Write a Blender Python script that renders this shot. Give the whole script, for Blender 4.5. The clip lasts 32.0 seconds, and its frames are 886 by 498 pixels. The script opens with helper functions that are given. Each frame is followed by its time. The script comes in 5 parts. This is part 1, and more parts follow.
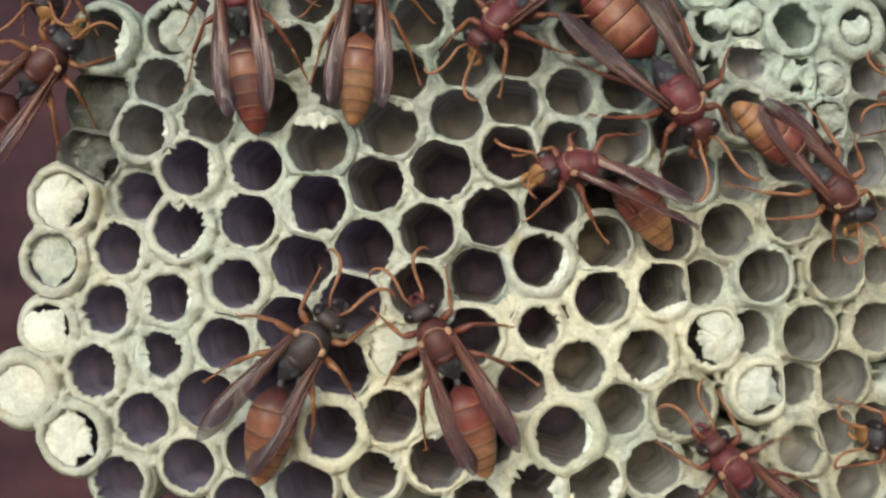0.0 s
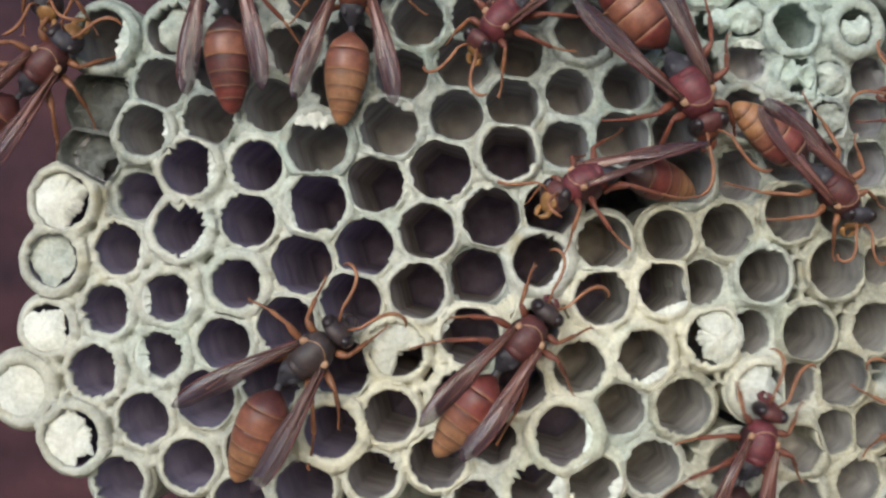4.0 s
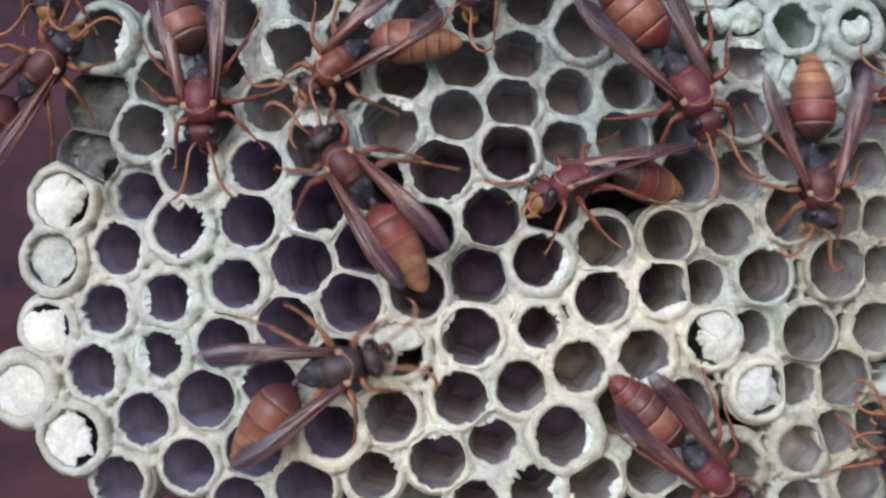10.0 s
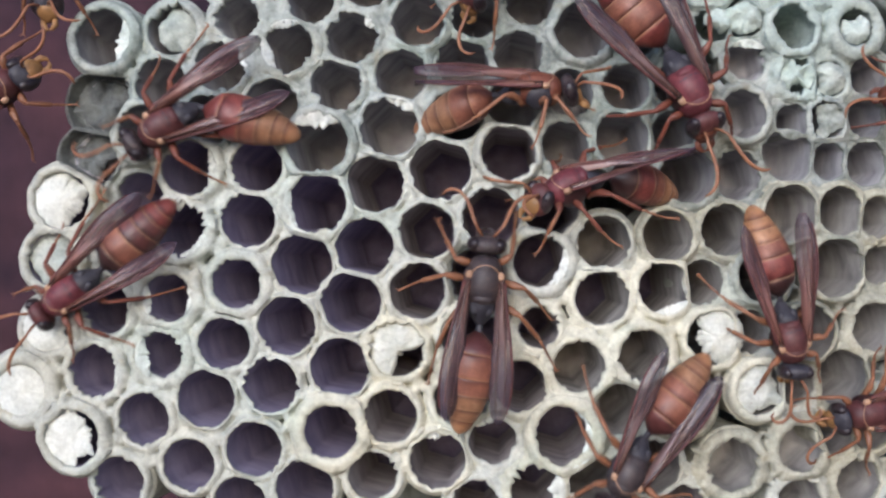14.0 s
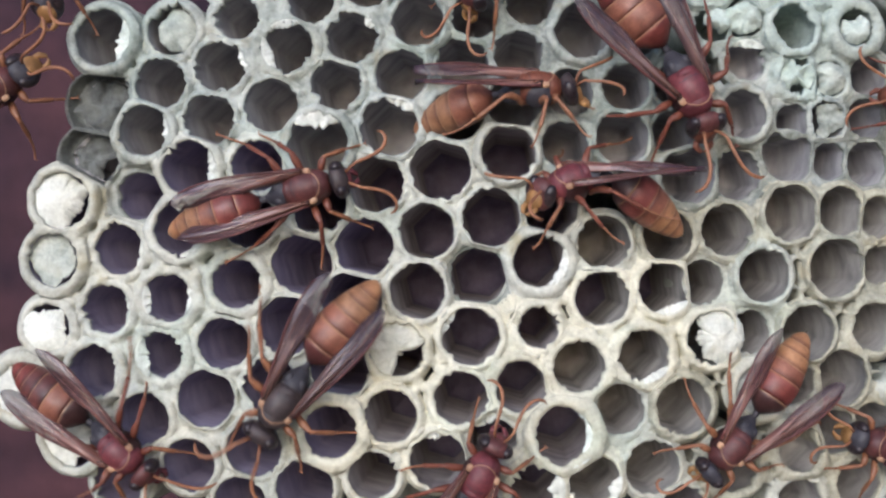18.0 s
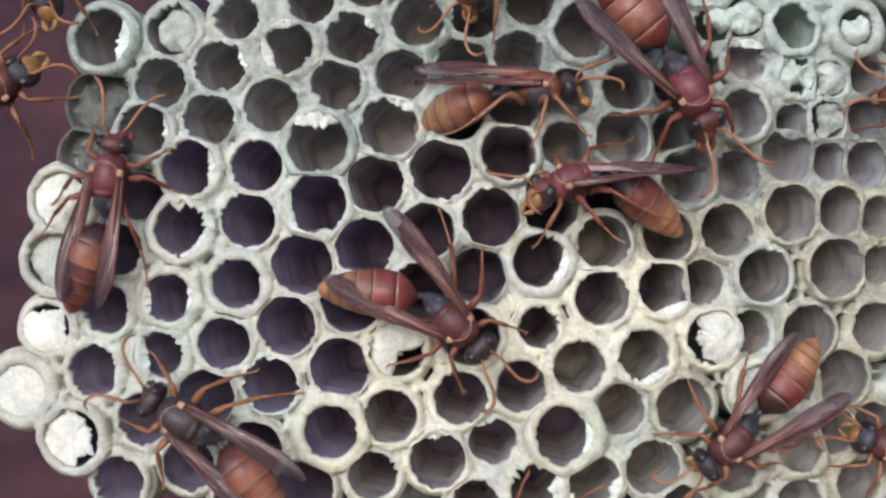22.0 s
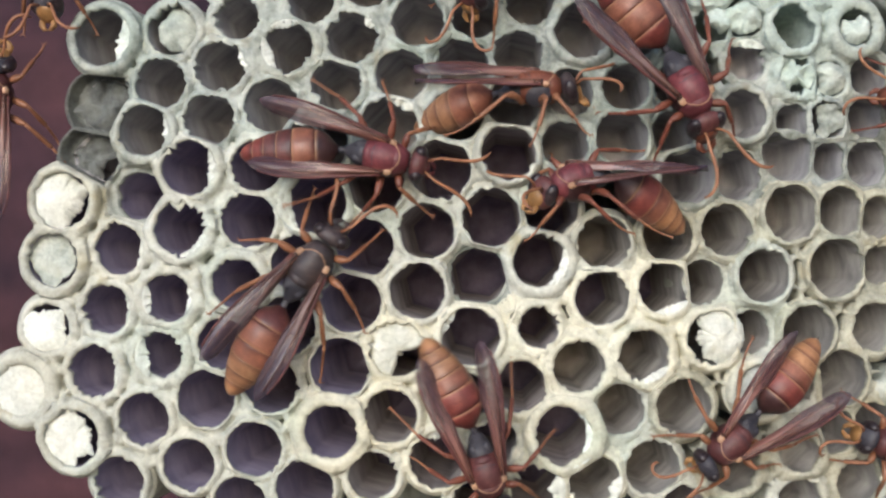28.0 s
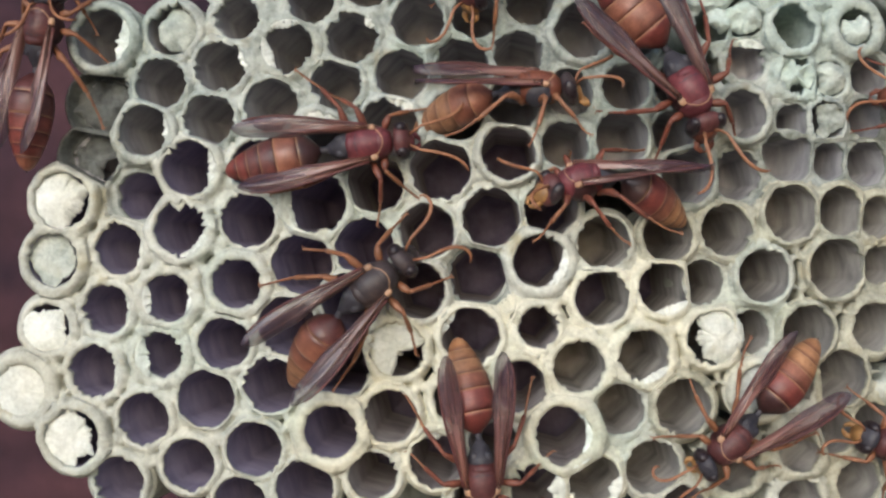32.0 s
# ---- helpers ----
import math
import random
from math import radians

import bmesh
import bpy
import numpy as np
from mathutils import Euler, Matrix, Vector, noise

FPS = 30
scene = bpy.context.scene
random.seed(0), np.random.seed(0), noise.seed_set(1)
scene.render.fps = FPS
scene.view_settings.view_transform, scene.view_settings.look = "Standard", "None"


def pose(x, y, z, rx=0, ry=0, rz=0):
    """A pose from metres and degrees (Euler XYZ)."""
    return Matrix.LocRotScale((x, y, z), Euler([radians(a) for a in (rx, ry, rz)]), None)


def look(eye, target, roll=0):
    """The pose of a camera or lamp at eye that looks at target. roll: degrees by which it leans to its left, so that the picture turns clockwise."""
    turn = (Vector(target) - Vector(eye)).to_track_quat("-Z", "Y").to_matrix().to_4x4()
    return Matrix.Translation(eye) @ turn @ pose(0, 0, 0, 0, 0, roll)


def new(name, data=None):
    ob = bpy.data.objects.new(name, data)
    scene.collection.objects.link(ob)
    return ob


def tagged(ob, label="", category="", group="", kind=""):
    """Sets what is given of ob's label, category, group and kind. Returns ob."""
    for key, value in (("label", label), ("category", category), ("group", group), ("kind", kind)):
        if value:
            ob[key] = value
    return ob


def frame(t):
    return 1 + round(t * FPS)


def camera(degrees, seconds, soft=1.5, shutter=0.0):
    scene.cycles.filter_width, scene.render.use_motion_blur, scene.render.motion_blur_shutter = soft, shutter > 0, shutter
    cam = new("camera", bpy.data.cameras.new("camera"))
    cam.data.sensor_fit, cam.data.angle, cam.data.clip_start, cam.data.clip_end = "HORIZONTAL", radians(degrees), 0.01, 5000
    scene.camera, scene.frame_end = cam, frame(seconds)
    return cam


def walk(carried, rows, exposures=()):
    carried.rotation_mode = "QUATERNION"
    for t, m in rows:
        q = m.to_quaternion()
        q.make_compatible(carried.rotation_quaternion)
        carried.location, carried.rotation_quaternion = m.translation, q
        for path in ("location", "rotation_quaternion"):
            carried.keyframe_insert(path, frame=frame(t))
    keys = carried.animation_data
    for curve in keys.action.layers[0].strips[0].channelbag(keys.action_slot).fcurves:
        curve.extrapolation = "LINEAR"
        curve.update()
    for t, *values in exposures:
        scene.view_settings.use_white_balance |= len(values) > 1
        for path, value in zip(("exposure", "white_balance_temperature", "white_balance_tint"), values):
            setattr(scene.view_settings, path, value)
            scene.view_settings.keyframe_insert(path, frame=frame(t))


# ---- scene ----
cam = camera(45.0, 32.0, soft=2.5, shutter=0.9)
EYE = Vector((0.0, -0.1015, 0.0))
walk(cam, [(0.0, look(EYE, (0, 0, 0))), (32.0, look(EYE, (0, 0, 0)))],
     exposures=[(0.0, 0.51, 6150, 1), (3.0, 0.49, 5900, 4), (7.0, 0.40, 5290, 14), (12.0, 0.57, 5330, 16), (17.0, 0.61, 5420, 14), (20.0, 0.60, 5450, 14), (25.0, 0.61, 5610, 11),
                (28.0, 0.70, 5730, 10), (29.5, 0.66, 5760, 9), (32.0, 0.55, 5780, 9)])

# ---- world and light ----
world = bpy.data.worlds.new("overcast_sky")
scene.world = world
world.use_nodes = True
wn = world.node_tree.nodes
sky = wn.new("ShaderNodeTexSky")
sky.sky_type = "NISHITA"
sky.sun_disc = False
sky.sun_elevation = radians(20)
sky.sun_rotation = radians(186)
sky.air_density, sky.dust_density = 1.0, 3.0
world.node_tree.links.new(sky.outputs[0], wn["Background"].inputs[0])
wn["Background"].inputs[1].default_value = 0.12

sun_data = bpy.data.lights.new("sun", "SUN")
sun_data.energy, sun_data.angle, sun_data.color = 1.5, radians(40), (1.0, 0.97, 0.92)
sun = new("sun", sun_data)
sun.matrix_world = look((-0.5, -1.0, 0.36), (0, 0, 0))


# ---- materials ----
def nodes_of(name, rough=0.6, spec=0.5):
    mat = bpy.data.materials.new(name)
    mat.use_nodes = True
    nt = mat.node_tree
    bsdf = nt.nodes["Principled BSDF"]
    bsdf.inputs["Roughness"].default_value = rough
    bsdf.inputs["Specular IOR Level"].default_value = spec
    return mat, nt, bsdf


def noise_node(nt, scale, detail=4.0, rough=0.55, squash=None, fixed=False):
    """Noise in the thing's own space, or (fixed) in the space of the place."""
    if fixed:
        src = nt.nodes.new("ShaderNodeNewGeometry").outputs["Position"]
    else:
        src = nt.nodes.new("ShaderNodeTexCoord").outputs["Object"]
    if squash:
        mp = nt.nodes.new("ShaderNodeMapping")
        mp.inputs["Scale"].default_value = squash
        nt.links.new(src, mp.inputs[0])
        src = mp.outputs[0]
    tex = nt.nodes.new("ShaderNodeTexNoise")
    tex.inputs["Scale"].default_value = scale
    tex.inputs["Detail"].default_value = detail
    tex.inputs["Roughness"].default_value = rough
    nt.links.new(src, tex.inputs["Vector"])
    return tex.outputs["Fac"]


def ramp_node(nt, fac, stops):
    r = nt.nodes.new("ShaderNodeValToRGB")
    while len(r.color_ramp.elements) < len(stops):
        r.color_ramp.elements.new(0.5)
    for e, (p, c) in zip(r.color_ramp.elements, stops):
        e.position, e.color = p, (*c, 1)
    nt.links.new(fac, r.inputs[0])
    return r.outputs[0]


def mix_node(nt, a, b, fac, mode="MIX"):
    m = nt.nodes.new("ShaderNodeMix")
    m.data_type, m.blend_type = "RGBA", mode
    for sock, v in ((m.inputs[0], fac), (m.inputs[6], a), (m.inputs[7], b)):
        if isinstance(v, (int, float)):
            sock.default_value = v
        elif isinstance(v, tuple):
            sock.default_value = (*v, 1)
        else:
            nt.links.new(v, sock)
    return m.outputs[2]


def bump_node(nt, bsdf, height, strength, distance):
    b = nt.nodes.new("ShaderNodeBump")
    b.inputs["Strength"].default_value = strength
    b.inputs["Distance"].default_value = distance
    nt.links.new(height, b.inputs["Height"])
    nt.links.new(b.outputs[0], bsdf.inputs["Normal"])


def paper(name, dark, light, stain, stain_at=0.62, rough=0.85):
    """Chewed-wood paper: pale, with fine fibres, blotches and brownish stains."""
    mat, nt, bsdf = nodes_of(name, rough, 0.25)
    blotch = ramp_node(nt, noise_node(nt, 520, 6, 0.65, fixed=True), [(0.36, dark), (0.6, light)])
    fibre = noise_node(nt, 2600, 3, 0.6, (1.0, 0.35, 1.0), True)
    fine = ramp_node(nt, fibre, [(0.32, (0.82, 0.82, 0.81)), (0.62, (1, 1, 1))])
    col = mix_node(nt, blotch, fine, 0.8, "MULTIPLY")
    info = nt.nodes.new("ShaderNodeObjectInfo")
    each = ramp_node(nt, info.outputs["Random"], [(0.0, (0.86, 0.86, 0.84)), (1.0, (1, 1, 1))])
    col = mix_node(nt, col, each, 1.0, "MULTIPLY")
    tint = ramp_node(nt, noise_node(nt, 75, 3, fixed=True), [(0.36, (0.93, 1.0, 0.985)), (0.5, (1, 1, 1)), (0.64, (1.0, 0.98, 0.935))])
    col = mix_node(nt, col, tint, 1.0, "MULTIPLY")
    spots = ramp_node(nt, noise_node(nt, 230, 3, fixed=True), [(stain_at, (0, 0, 0)), (stain_at + 0.12, (1, 1, 1))])
    col = mix_node(nt, col, stain, spots)
    nt.links.new(col, bsdf.inputs["Base Color"])
    rough_fac = mix_node(nt, noise_node(nt, 1100, 5, 0.65, fixed=True), fibre, 0.4)
    bump_node(nt, bsdf, rough_fac, 0.7, 0.0004)
    return mat


PAPER = paper("pale_nest_paper", (0.383, 0.387, 0.345), (0.546, 0.554, 0.497), (0.326, 0.304, 0.211))
GREY_PAPER = paper("grey_nest_paper", (0.171, 0.190, 0.176), (0.351, 0.370, 0.347), (0.228, 0.218, 0.171))
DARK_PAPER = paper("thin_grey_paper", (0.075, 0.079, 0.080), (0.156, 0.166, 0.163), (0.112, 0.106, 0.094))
# Mid-tone grey-green paper for the upper and outer right cells.
MID_PAPER = paper("mid_grey_nest_paper", (0.232, 0.254, 0.233), (0.435, 0.457, 0.422), (0.262, 0.254, 0.202), 0.6)
MINT_PAPER = paper("pale_green_nest_paper", (0.305, 0.342, 0.315), (0.46, 0.505, 0.465), (0.319, 0.353, 0.294), 0.66)
MINT_SILK = paper("pale_green_silk", (0.43, 0.474, 0.435), (0.555, 0.61, 0.56), (0.420, 0.454, 0.386), 0.7, 0.7)
STRAW_PAPER = paper("straw_nest_paper", (0.276, 0.274, 0.225), (0.488, 0.478, 0.391), (0.313, 0.285, 0.202), 0.6)
WHITE_PAPER = paper("white_nest_paper", (0.482, 0.473, 0.391), (0.645, 0.635, 0.529), (0.447, 0.404, 0.301), 0.66)
DULL_SILK = paper("dull_silk", (0.306, 0.342, 0.315), (0.522, 0.558, 0.513), (0.360, 0.369, 0.306), 0.66, 0.7)
SILK = paper("white_silk", (0.51, 0.53, 0.49), (0.70, 0.72, 0.68), (0.528, 0.510, 0.422), 0.68, 0.7)


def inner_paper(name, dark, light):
    """The inside of a cell: grey-brown paper, streaked along its depth, with faint rings where it grew; its tones also
    hold the haze and light inside the cells.
    """
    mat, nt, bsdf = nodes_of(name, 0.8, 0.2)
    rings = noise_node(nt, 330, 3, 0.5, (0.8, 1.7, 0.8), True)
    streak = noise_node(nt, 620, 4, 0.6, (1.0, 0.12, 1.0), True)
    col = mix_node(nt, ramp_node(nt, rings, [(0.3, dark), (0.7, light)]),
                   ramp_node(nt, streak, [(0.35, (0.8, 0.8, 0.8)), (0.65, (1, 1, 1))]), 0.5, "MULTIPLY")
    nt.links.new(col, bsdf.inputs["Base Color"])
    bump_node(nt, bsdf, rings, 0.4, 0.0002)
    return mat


# Violet in this lining is haze over the dark cells, put into the colour.
HAZED_INNER = inner_paper("hazed_cell_lining", (0.19, 0.164, 0.25), (0.31, 0.276, 0.365))
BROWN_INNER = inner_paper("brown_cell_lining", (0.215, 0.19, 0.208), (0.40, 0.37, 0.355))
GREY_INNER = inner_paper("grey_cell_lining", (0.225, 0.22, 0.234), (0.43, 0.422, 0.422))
# Paler tone stands in for light coming through thin walls.
LIT_INNER = inner_paper("lit_cell_lining", (0.21, 0.2, 0.194), (0.42, 0.4, 0.365))
# Darker violet tone puts the deep cell's shade and haze into the colour.
SHADE_FLOOR, _nt, _b = nodes_of("shade_tinted_cell_floor", 0.9, 0.1)
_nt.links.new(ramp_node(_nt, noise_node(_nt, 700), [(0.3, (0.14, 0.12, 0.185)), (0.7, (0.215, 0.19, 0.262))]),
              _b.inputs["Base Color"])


def chitin(name, dark, light, rough=0.42, spec=0.4, bands=False):
    """Insect shell: blotched, finely pitted; with bands, each ring has a dark fore part and a pale hind edge."""
    mat, nt, bsdf = nodes_of(name, rough, spec)
    base = ramp_node(nt, noise_node(nt, 650, 6, 0.6), [(0.3, tuple(0.7 * c for c in dark)), (0.5, dark), (0.72, light)])
    grain = noise_node(nt, 7000, 2)
    base = mix_node(nt, base, ramp_node(nt, grain, [(0.3, (0.75, 0.72, 0.7)), (0.6, (1, 1, 1))]), 0.7, "MULTIPLY")
    if bands:
        tc = nt.nodes.new("ShaderNodeTexCoord")
        sep = nt.nodes.new("ShaderNodeSeparateXYZ")
        nt.links.new(tc.outputs["Generated"], sep.inputs[0])
        band = ramp_node(nt, sep.outputs[1], [(0.0, (0.86, 0.8, 0.76)), (0.16, (1.0, 1.0, 1.0)), (0.6, (0.92, 0.88, 0.87)), (0.82, (0.6, 0.53, 0.55)), (1.0, (0.4, 0.34, 0.38))])
        base = mix_node(nt, base, band, 1.0, "MULTIPLY")
        edge = ramp_node(nt, sep.outputs[1], [(0.02, (0.42, 0.42, 0.42)), (0.12, (0, 0, 0))])
        base = mix_node(nt, base, (0.42, 0.25, 0.13), edge)
    nt.links.new(base, bsdf.inputs["Base Color"])
    nt.links.new(ramp_node(nt, noise_node(nt, 1500, 3), [(0.3, (rough - 0.08,) * 3), (0.7, (rough + 0.22,) * 3)]),
                 bsdf.inputs["Roughness"])
    bump_node(nt, bsdf, grain, 0.35, 0.00004)
    return mat


BLACK = chitin("black_chitin", (0.03, 0.028, 0.037), (0.085, 0.08, 0.096), 0.5, 0.4)
EYE_BLACK = chitin("eye_black", (0.022, 0.015, 0.018), (0.05, 0.034, 0.036), 0.28)
RED = chitin("dark_red_chitin", (0.11, 0.026, 0.033), (0.245, 0.062, 0.067), 0.46)
MAROON = chitin("maroon_chitin", (0.075, 0.024, 0.024), (0.155, 0.052, 0.046), 0.46)
BROWN = chitin("dark_brown_chitin", (0.04, 0.03, 0.032), (0.10, 0.066, 0.058), 0.46)
RUST = chitin("rust_chitin", (0.13, 0.042, 0.024), (0.24, 0.085, 0.048))
DEEP_RED = chitin("deep_red_chitin", (0.03, 0.010, 0.011), (0.075, 0.022, 0.02))
AMBER = chitin("amber_chitin", (0.27, 0.14, 0.05), (0.42, 0.24, 0.09))
RED_RING = chitin("dark_red_ring", (0.145, 0.036, 0.03), (0.265, 0.075, 0.058), 0.4, 0.4, True)
MAROON_RING = chitin("maroon_ring", (0.085, 0.028, 0.026), (0.165, 0.056, 0.048), 0.4, 0.4, True)
RUST_RING = chitin("rust_ring", (0.185, 0.072, 0.046), (0.31, 0.13, 0.08), 0.4, 0.4, True)
ORANGE_RING = chitin("orange_ring", (0.31, 0.155, 0.075), (0.47, 0.26, 0.13), 0.4, 0.4, True)
TAN_RING = chitin("tan_ring", (0.23, 0.115, 0.06), (0.36, 0.20, 0.11), 0.4, 0.4, True)
DARK_RING = chitin("dark_ring", (0.045, 0.02, 0.02), (0.105, 0.042, 0.036), 0.4, 0.4, True)
LEG_RED = chitin("reddish_leg", (0.14, 0.045, 0.028), (0.23, 0.08, 0.048), 0.42)
LEG_ORANGE = chitin("orange_leg", (0.21, 0.09, 0.045), (0.33, 0.155, 0.08), 0.42)
PALE_LINE = chitin("pale_suture", (0.34, 0.20, 0.12), (0.46, 0.29, 0.18), 0.4)


def wing_film(name, root, tip, thin, thick):
    """Smoky membrane: rusty at its root, dusky violet towards its tip, streaked along its length, clearer in some folds."""
    mat, nt, bsdf = nodes_of(name, 0.3, 0.5)
    tc = nt.nodes.new("ShaderNodeTexCoord")
    sep = nt.nodes.new("ShaderNodeSeparateXYZ")
    nt.links.new(tc.outputs["Generated"], sep.inputs[0])
    fold = noise_node(nt, 700, 3, 0.5, (2.4, 0.16, 1.0))
    along = ramp_node(nt, sep.outputs[1], [(0.08, tip), (0.5, tuple(0.5 * (p + q) for p, q in zip(root, tip))), (0.95, root)])
    col = mix_node(nt, along, ramp_node(nt, fold, [(0.34, (0.5, 0.48, 0.5)), (0.5, (0.9, 0.9, 0.9)), (0.68, (1.4, 1.36, 1.34))]), 1.0, "MULTIPLY")
    nt.links.new(col, bsdf.inputs["Base Color"])
    bump_node(nt, bsdf, fold, 0.7, 0.00012)
    cover = ramp_node(nt, noise_node(nt, 450, 3, 0.5, (1.6, 0.3, 1.0)), [(0.35, (thin,) * 3), (0.65, (thick,) * 3)])
    nt.links.new(cover, bsdf.inputs["Alpha"])
    return mat


WING_BROWN = wing_film("brown_wing", (0.17, 0.075, 0.055), (0.085, 0.05, 0.068), 0.42, 0.9)
WING_DARK = wing_film("dusky_wing", (0.12, 0.07, 0.06), (0.08, 0.056, 0.075), 0.4, 0.88)
VEIN = chitin("wing_vein", (0.06, 0.022, 0.016), (0.15, 0.06, 0.035), 0.45)

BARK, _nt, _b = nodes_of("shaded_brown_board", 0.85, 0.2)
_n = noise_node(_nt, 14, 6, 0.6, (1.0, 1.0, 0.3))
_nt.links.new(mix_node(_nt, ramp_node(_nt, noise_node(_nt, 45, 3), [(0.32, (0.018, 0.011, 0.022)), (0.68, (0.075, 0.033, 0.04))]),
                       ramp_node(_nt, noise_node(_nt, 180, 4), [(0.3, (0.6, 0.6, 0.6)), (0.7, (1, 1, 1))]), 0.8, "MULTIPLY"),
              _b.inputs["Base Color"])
bump_node(_nt, _b, _n, 0.6, 0.004)

EARTH, _nt, _b = nodes_of("dry_earth", 0.95, 0.2)
_nt.links.new(ramp_node(_nt, noise_node(_nt, 3, 8), [(0.3, (0.07, 0.05, 0.035)), (0.7, (0.17, 0.13, 0.09))]),
              _b.inputs["Base Color"])


# ---- mesh helpers ----
def part(name, bm, material, parent=None, label="", at=None):
    """Link a bmesh (or a ready mesh) as one mesh object under its thing or part."""
    if isinstance(bm, bpy.types.Mesh):
        mesh = bm
    else:
        mesh = bpy.data.meshes.new(name)
        bm.to_mesh(mesh)
        bm.free()
        for m in (material if isinstance(material, (list, tuple)) else [material]):
            mesh.materials.append(m)
        mesh.shade_smooth()
    ob = new(name, mesh)
    if parent:
        ob.parent = parent
    if at is not None:
        ob.location = at
    if label:
        tagged(ob, label)
    return ob


def loft(rings, close=True, bm=None):
    """Join rings of points (all of one length) by quads, with closed ends."""
    bm = bm or bmesh.new()
    rows = [[bm.verts.new(p) for p in ring] for ring in rings]
    n = len(rows[0])
    for a, b in zip(rows, rows[1:]):
        for i in range(n):
            bm.faces.new((a[i], a[(i + 1) % n], b[(i + 1) % n], b[i]))
    if close:
        bm.faces.new(rows[0][::-1])
        bm.faces.new(rows[-1])
    return bm


MM = 0.001


def body(sections, sides=18, bm=None):
    """A chitin shell along y: sections of y, half width, half height, centre z, in mm."""
    rings = []
    for y, w, h, z in sections:
        ring = []
        for i in range(sides):
            a = 2 * math.pi * i / sides
            ring.append((w * math.cos(a) * MM, y * MM, (z + h * math.sin(a)) * MM))
        rings.append(ring)
    return loft(rings, True, bm)


def tube(points, radii, sides=8, bm=None):
    """A tapered tube through points, in mm."""
    pts = [Vector(p) for p in points]
    rings = []
    for i, p in enumerate(pts):
        d = (pts[min(i + 1, len(pts) - 1)] - pts[max(i - 1, 0)]).normalized()
        side = d.cross(Vector((0.13, 0.21, 0.97))).normalized()
        up = side.cross(d)
        r = radii[i]
        rings.append([(p + r * (math.cos(2 * math.pi * k / sides) * side + math.sin(2 * math.pi * k / sides) * up)) * MM
                      for k in range(sides)])
    return loft(rings, True, bm)


def egg(centre, radii, bm=None, rows=10, sides=16):
    """A rounded lump, in mm."""
    bm = bm or bmesh.new()
    rings = []
    for j in range(1, rows):
        b = math.pi * j / rows
        rings.append([((centre[0] + radii[0] * math.sin(b) * math.cos(2 * math.pi * i / sides)) * MM,
                       (centre[1] - radii[1] * math.cos(b)) * MM,
                       (centre[2] + radii[2] * math.sin(b) * math.sin(2 * math.pi * i / sides)) * MM) for i in range(sides)])
    return loft(rings, True, bm)


# ---- the setting ----
def board():
    """A plain dark board wall down to the ground; its face by the nest is uneven."""
    bm = bmesh.new()
    bmesh.ops.create_grid(bm, x_segments=80, y_segments=60, size=1.0)
    for v in bm.verts:
        x, z = 2.0 * v.co.x, 2.1 * (v.co.y + 1) / 2 * 1.2 - 1.6
        p = Vector((x, 0, z))
        v.co = Vector((x, 0.062 + 0.003 * noise.noise(p * 9) - 0.002 * abs(noise.noise(p * 31)), z))
    ext = bmesh.ops.extrude_face_region(bm, geom=bm.faces[:])
    for v in ext["geom"]:
        if isinstance(v, bmesh.types.BMVert):
            v.co.y += 0.03
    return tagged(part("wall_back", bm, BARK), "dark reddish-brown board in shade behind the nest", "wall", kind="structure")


def earth():
    bm = bmesh.new()
    bmesh.ops.create_grid(bm, x_segments=60, y_segments=60, size=200)
    for v in bm.verts:
        v.co.z = -1.6 + 0.004 * noise.noise(v.co * 0.3)
    return tagged(part("ground", bm, EARTH), "dry brown earth far below the nest", "ground", kind="structure")


board()
earth()


# ---- the nest ----
def comb_height(u, v):
    """How far the comb's face stands out towards the viewer, in metres; u to the right, v up."""
    return -3.0 * ((u + 0.004) ** 2 + 0.6 * v * v)


def comb_point(u, v, w):
    return Vector((u, -w, v))


SITES = []


def cell(u, v, hole, rim, rise=0.6, torn=0.05, flaps=(), cap=None, cracks=(), shreds=(), paper=None, silk=None, depth=12.5):
    """Note a cell of the comb: its centre, opening and rim radius in mm, how far its rim stands proud,
    how torn its edge is, flaps of paper (angle, half width in degrees, reach), a silk cap with its cracks, and shreds of torn silk (angle, half width, reach)."""
    SITES.append(dict(u=u, v=v, hole=hole, rim=rim, rise=rise, torn=torn, flaps=flaps, cap=cap, cracks=cracks, shreds=shreds, paper=paper, silk=silk, depth=depth))


cell(-33, 20.48, 2.75, 3.73, 1.6, 0.04, shreds=((-8,52,.5),), paper=MID_PAPER, depth=7.5)
cell(-26.17, 21.09, 2.4, 3.06, 0.6, 0.08, cap=(2.46, 0.9, -0.6, 0.11, 0, 1.5), cracks=((170,80,.3), (260,40,.25)), silk=DULL_SILK, paper=MID_PAPER, depth=7.5)
cell(-19.8, 22.24, 2.07, 2.83, 0.3, 0.07, paper=MID_PAPER, depth=7.5)
cell(-12.68, 23.78, 2.17, 2.82, 0.3, 0.06, paper=MID_PAPER, depth=7.5)
cell(-7.26, 25.4, 2.27, 2.82, 0.3, 0.06, paper=MID_PAPER, depth=7.5)
cell(-2.37, 21.72, 2.48, 3.02, 0.6, 0.04, paper=MID_PAPER, depth=7.5)
cell(3.03, 22.35, 2.17, 2.81, 0.1, 0.05, paper=MID_PAPER, depth=7.5)
cell(-14.79, 19.33, 2.38, 3.13, 0.6, 0.16, shreds=((200,40,.3), (100,30,.22)), paper=MID_PAPER, depth=7.5)
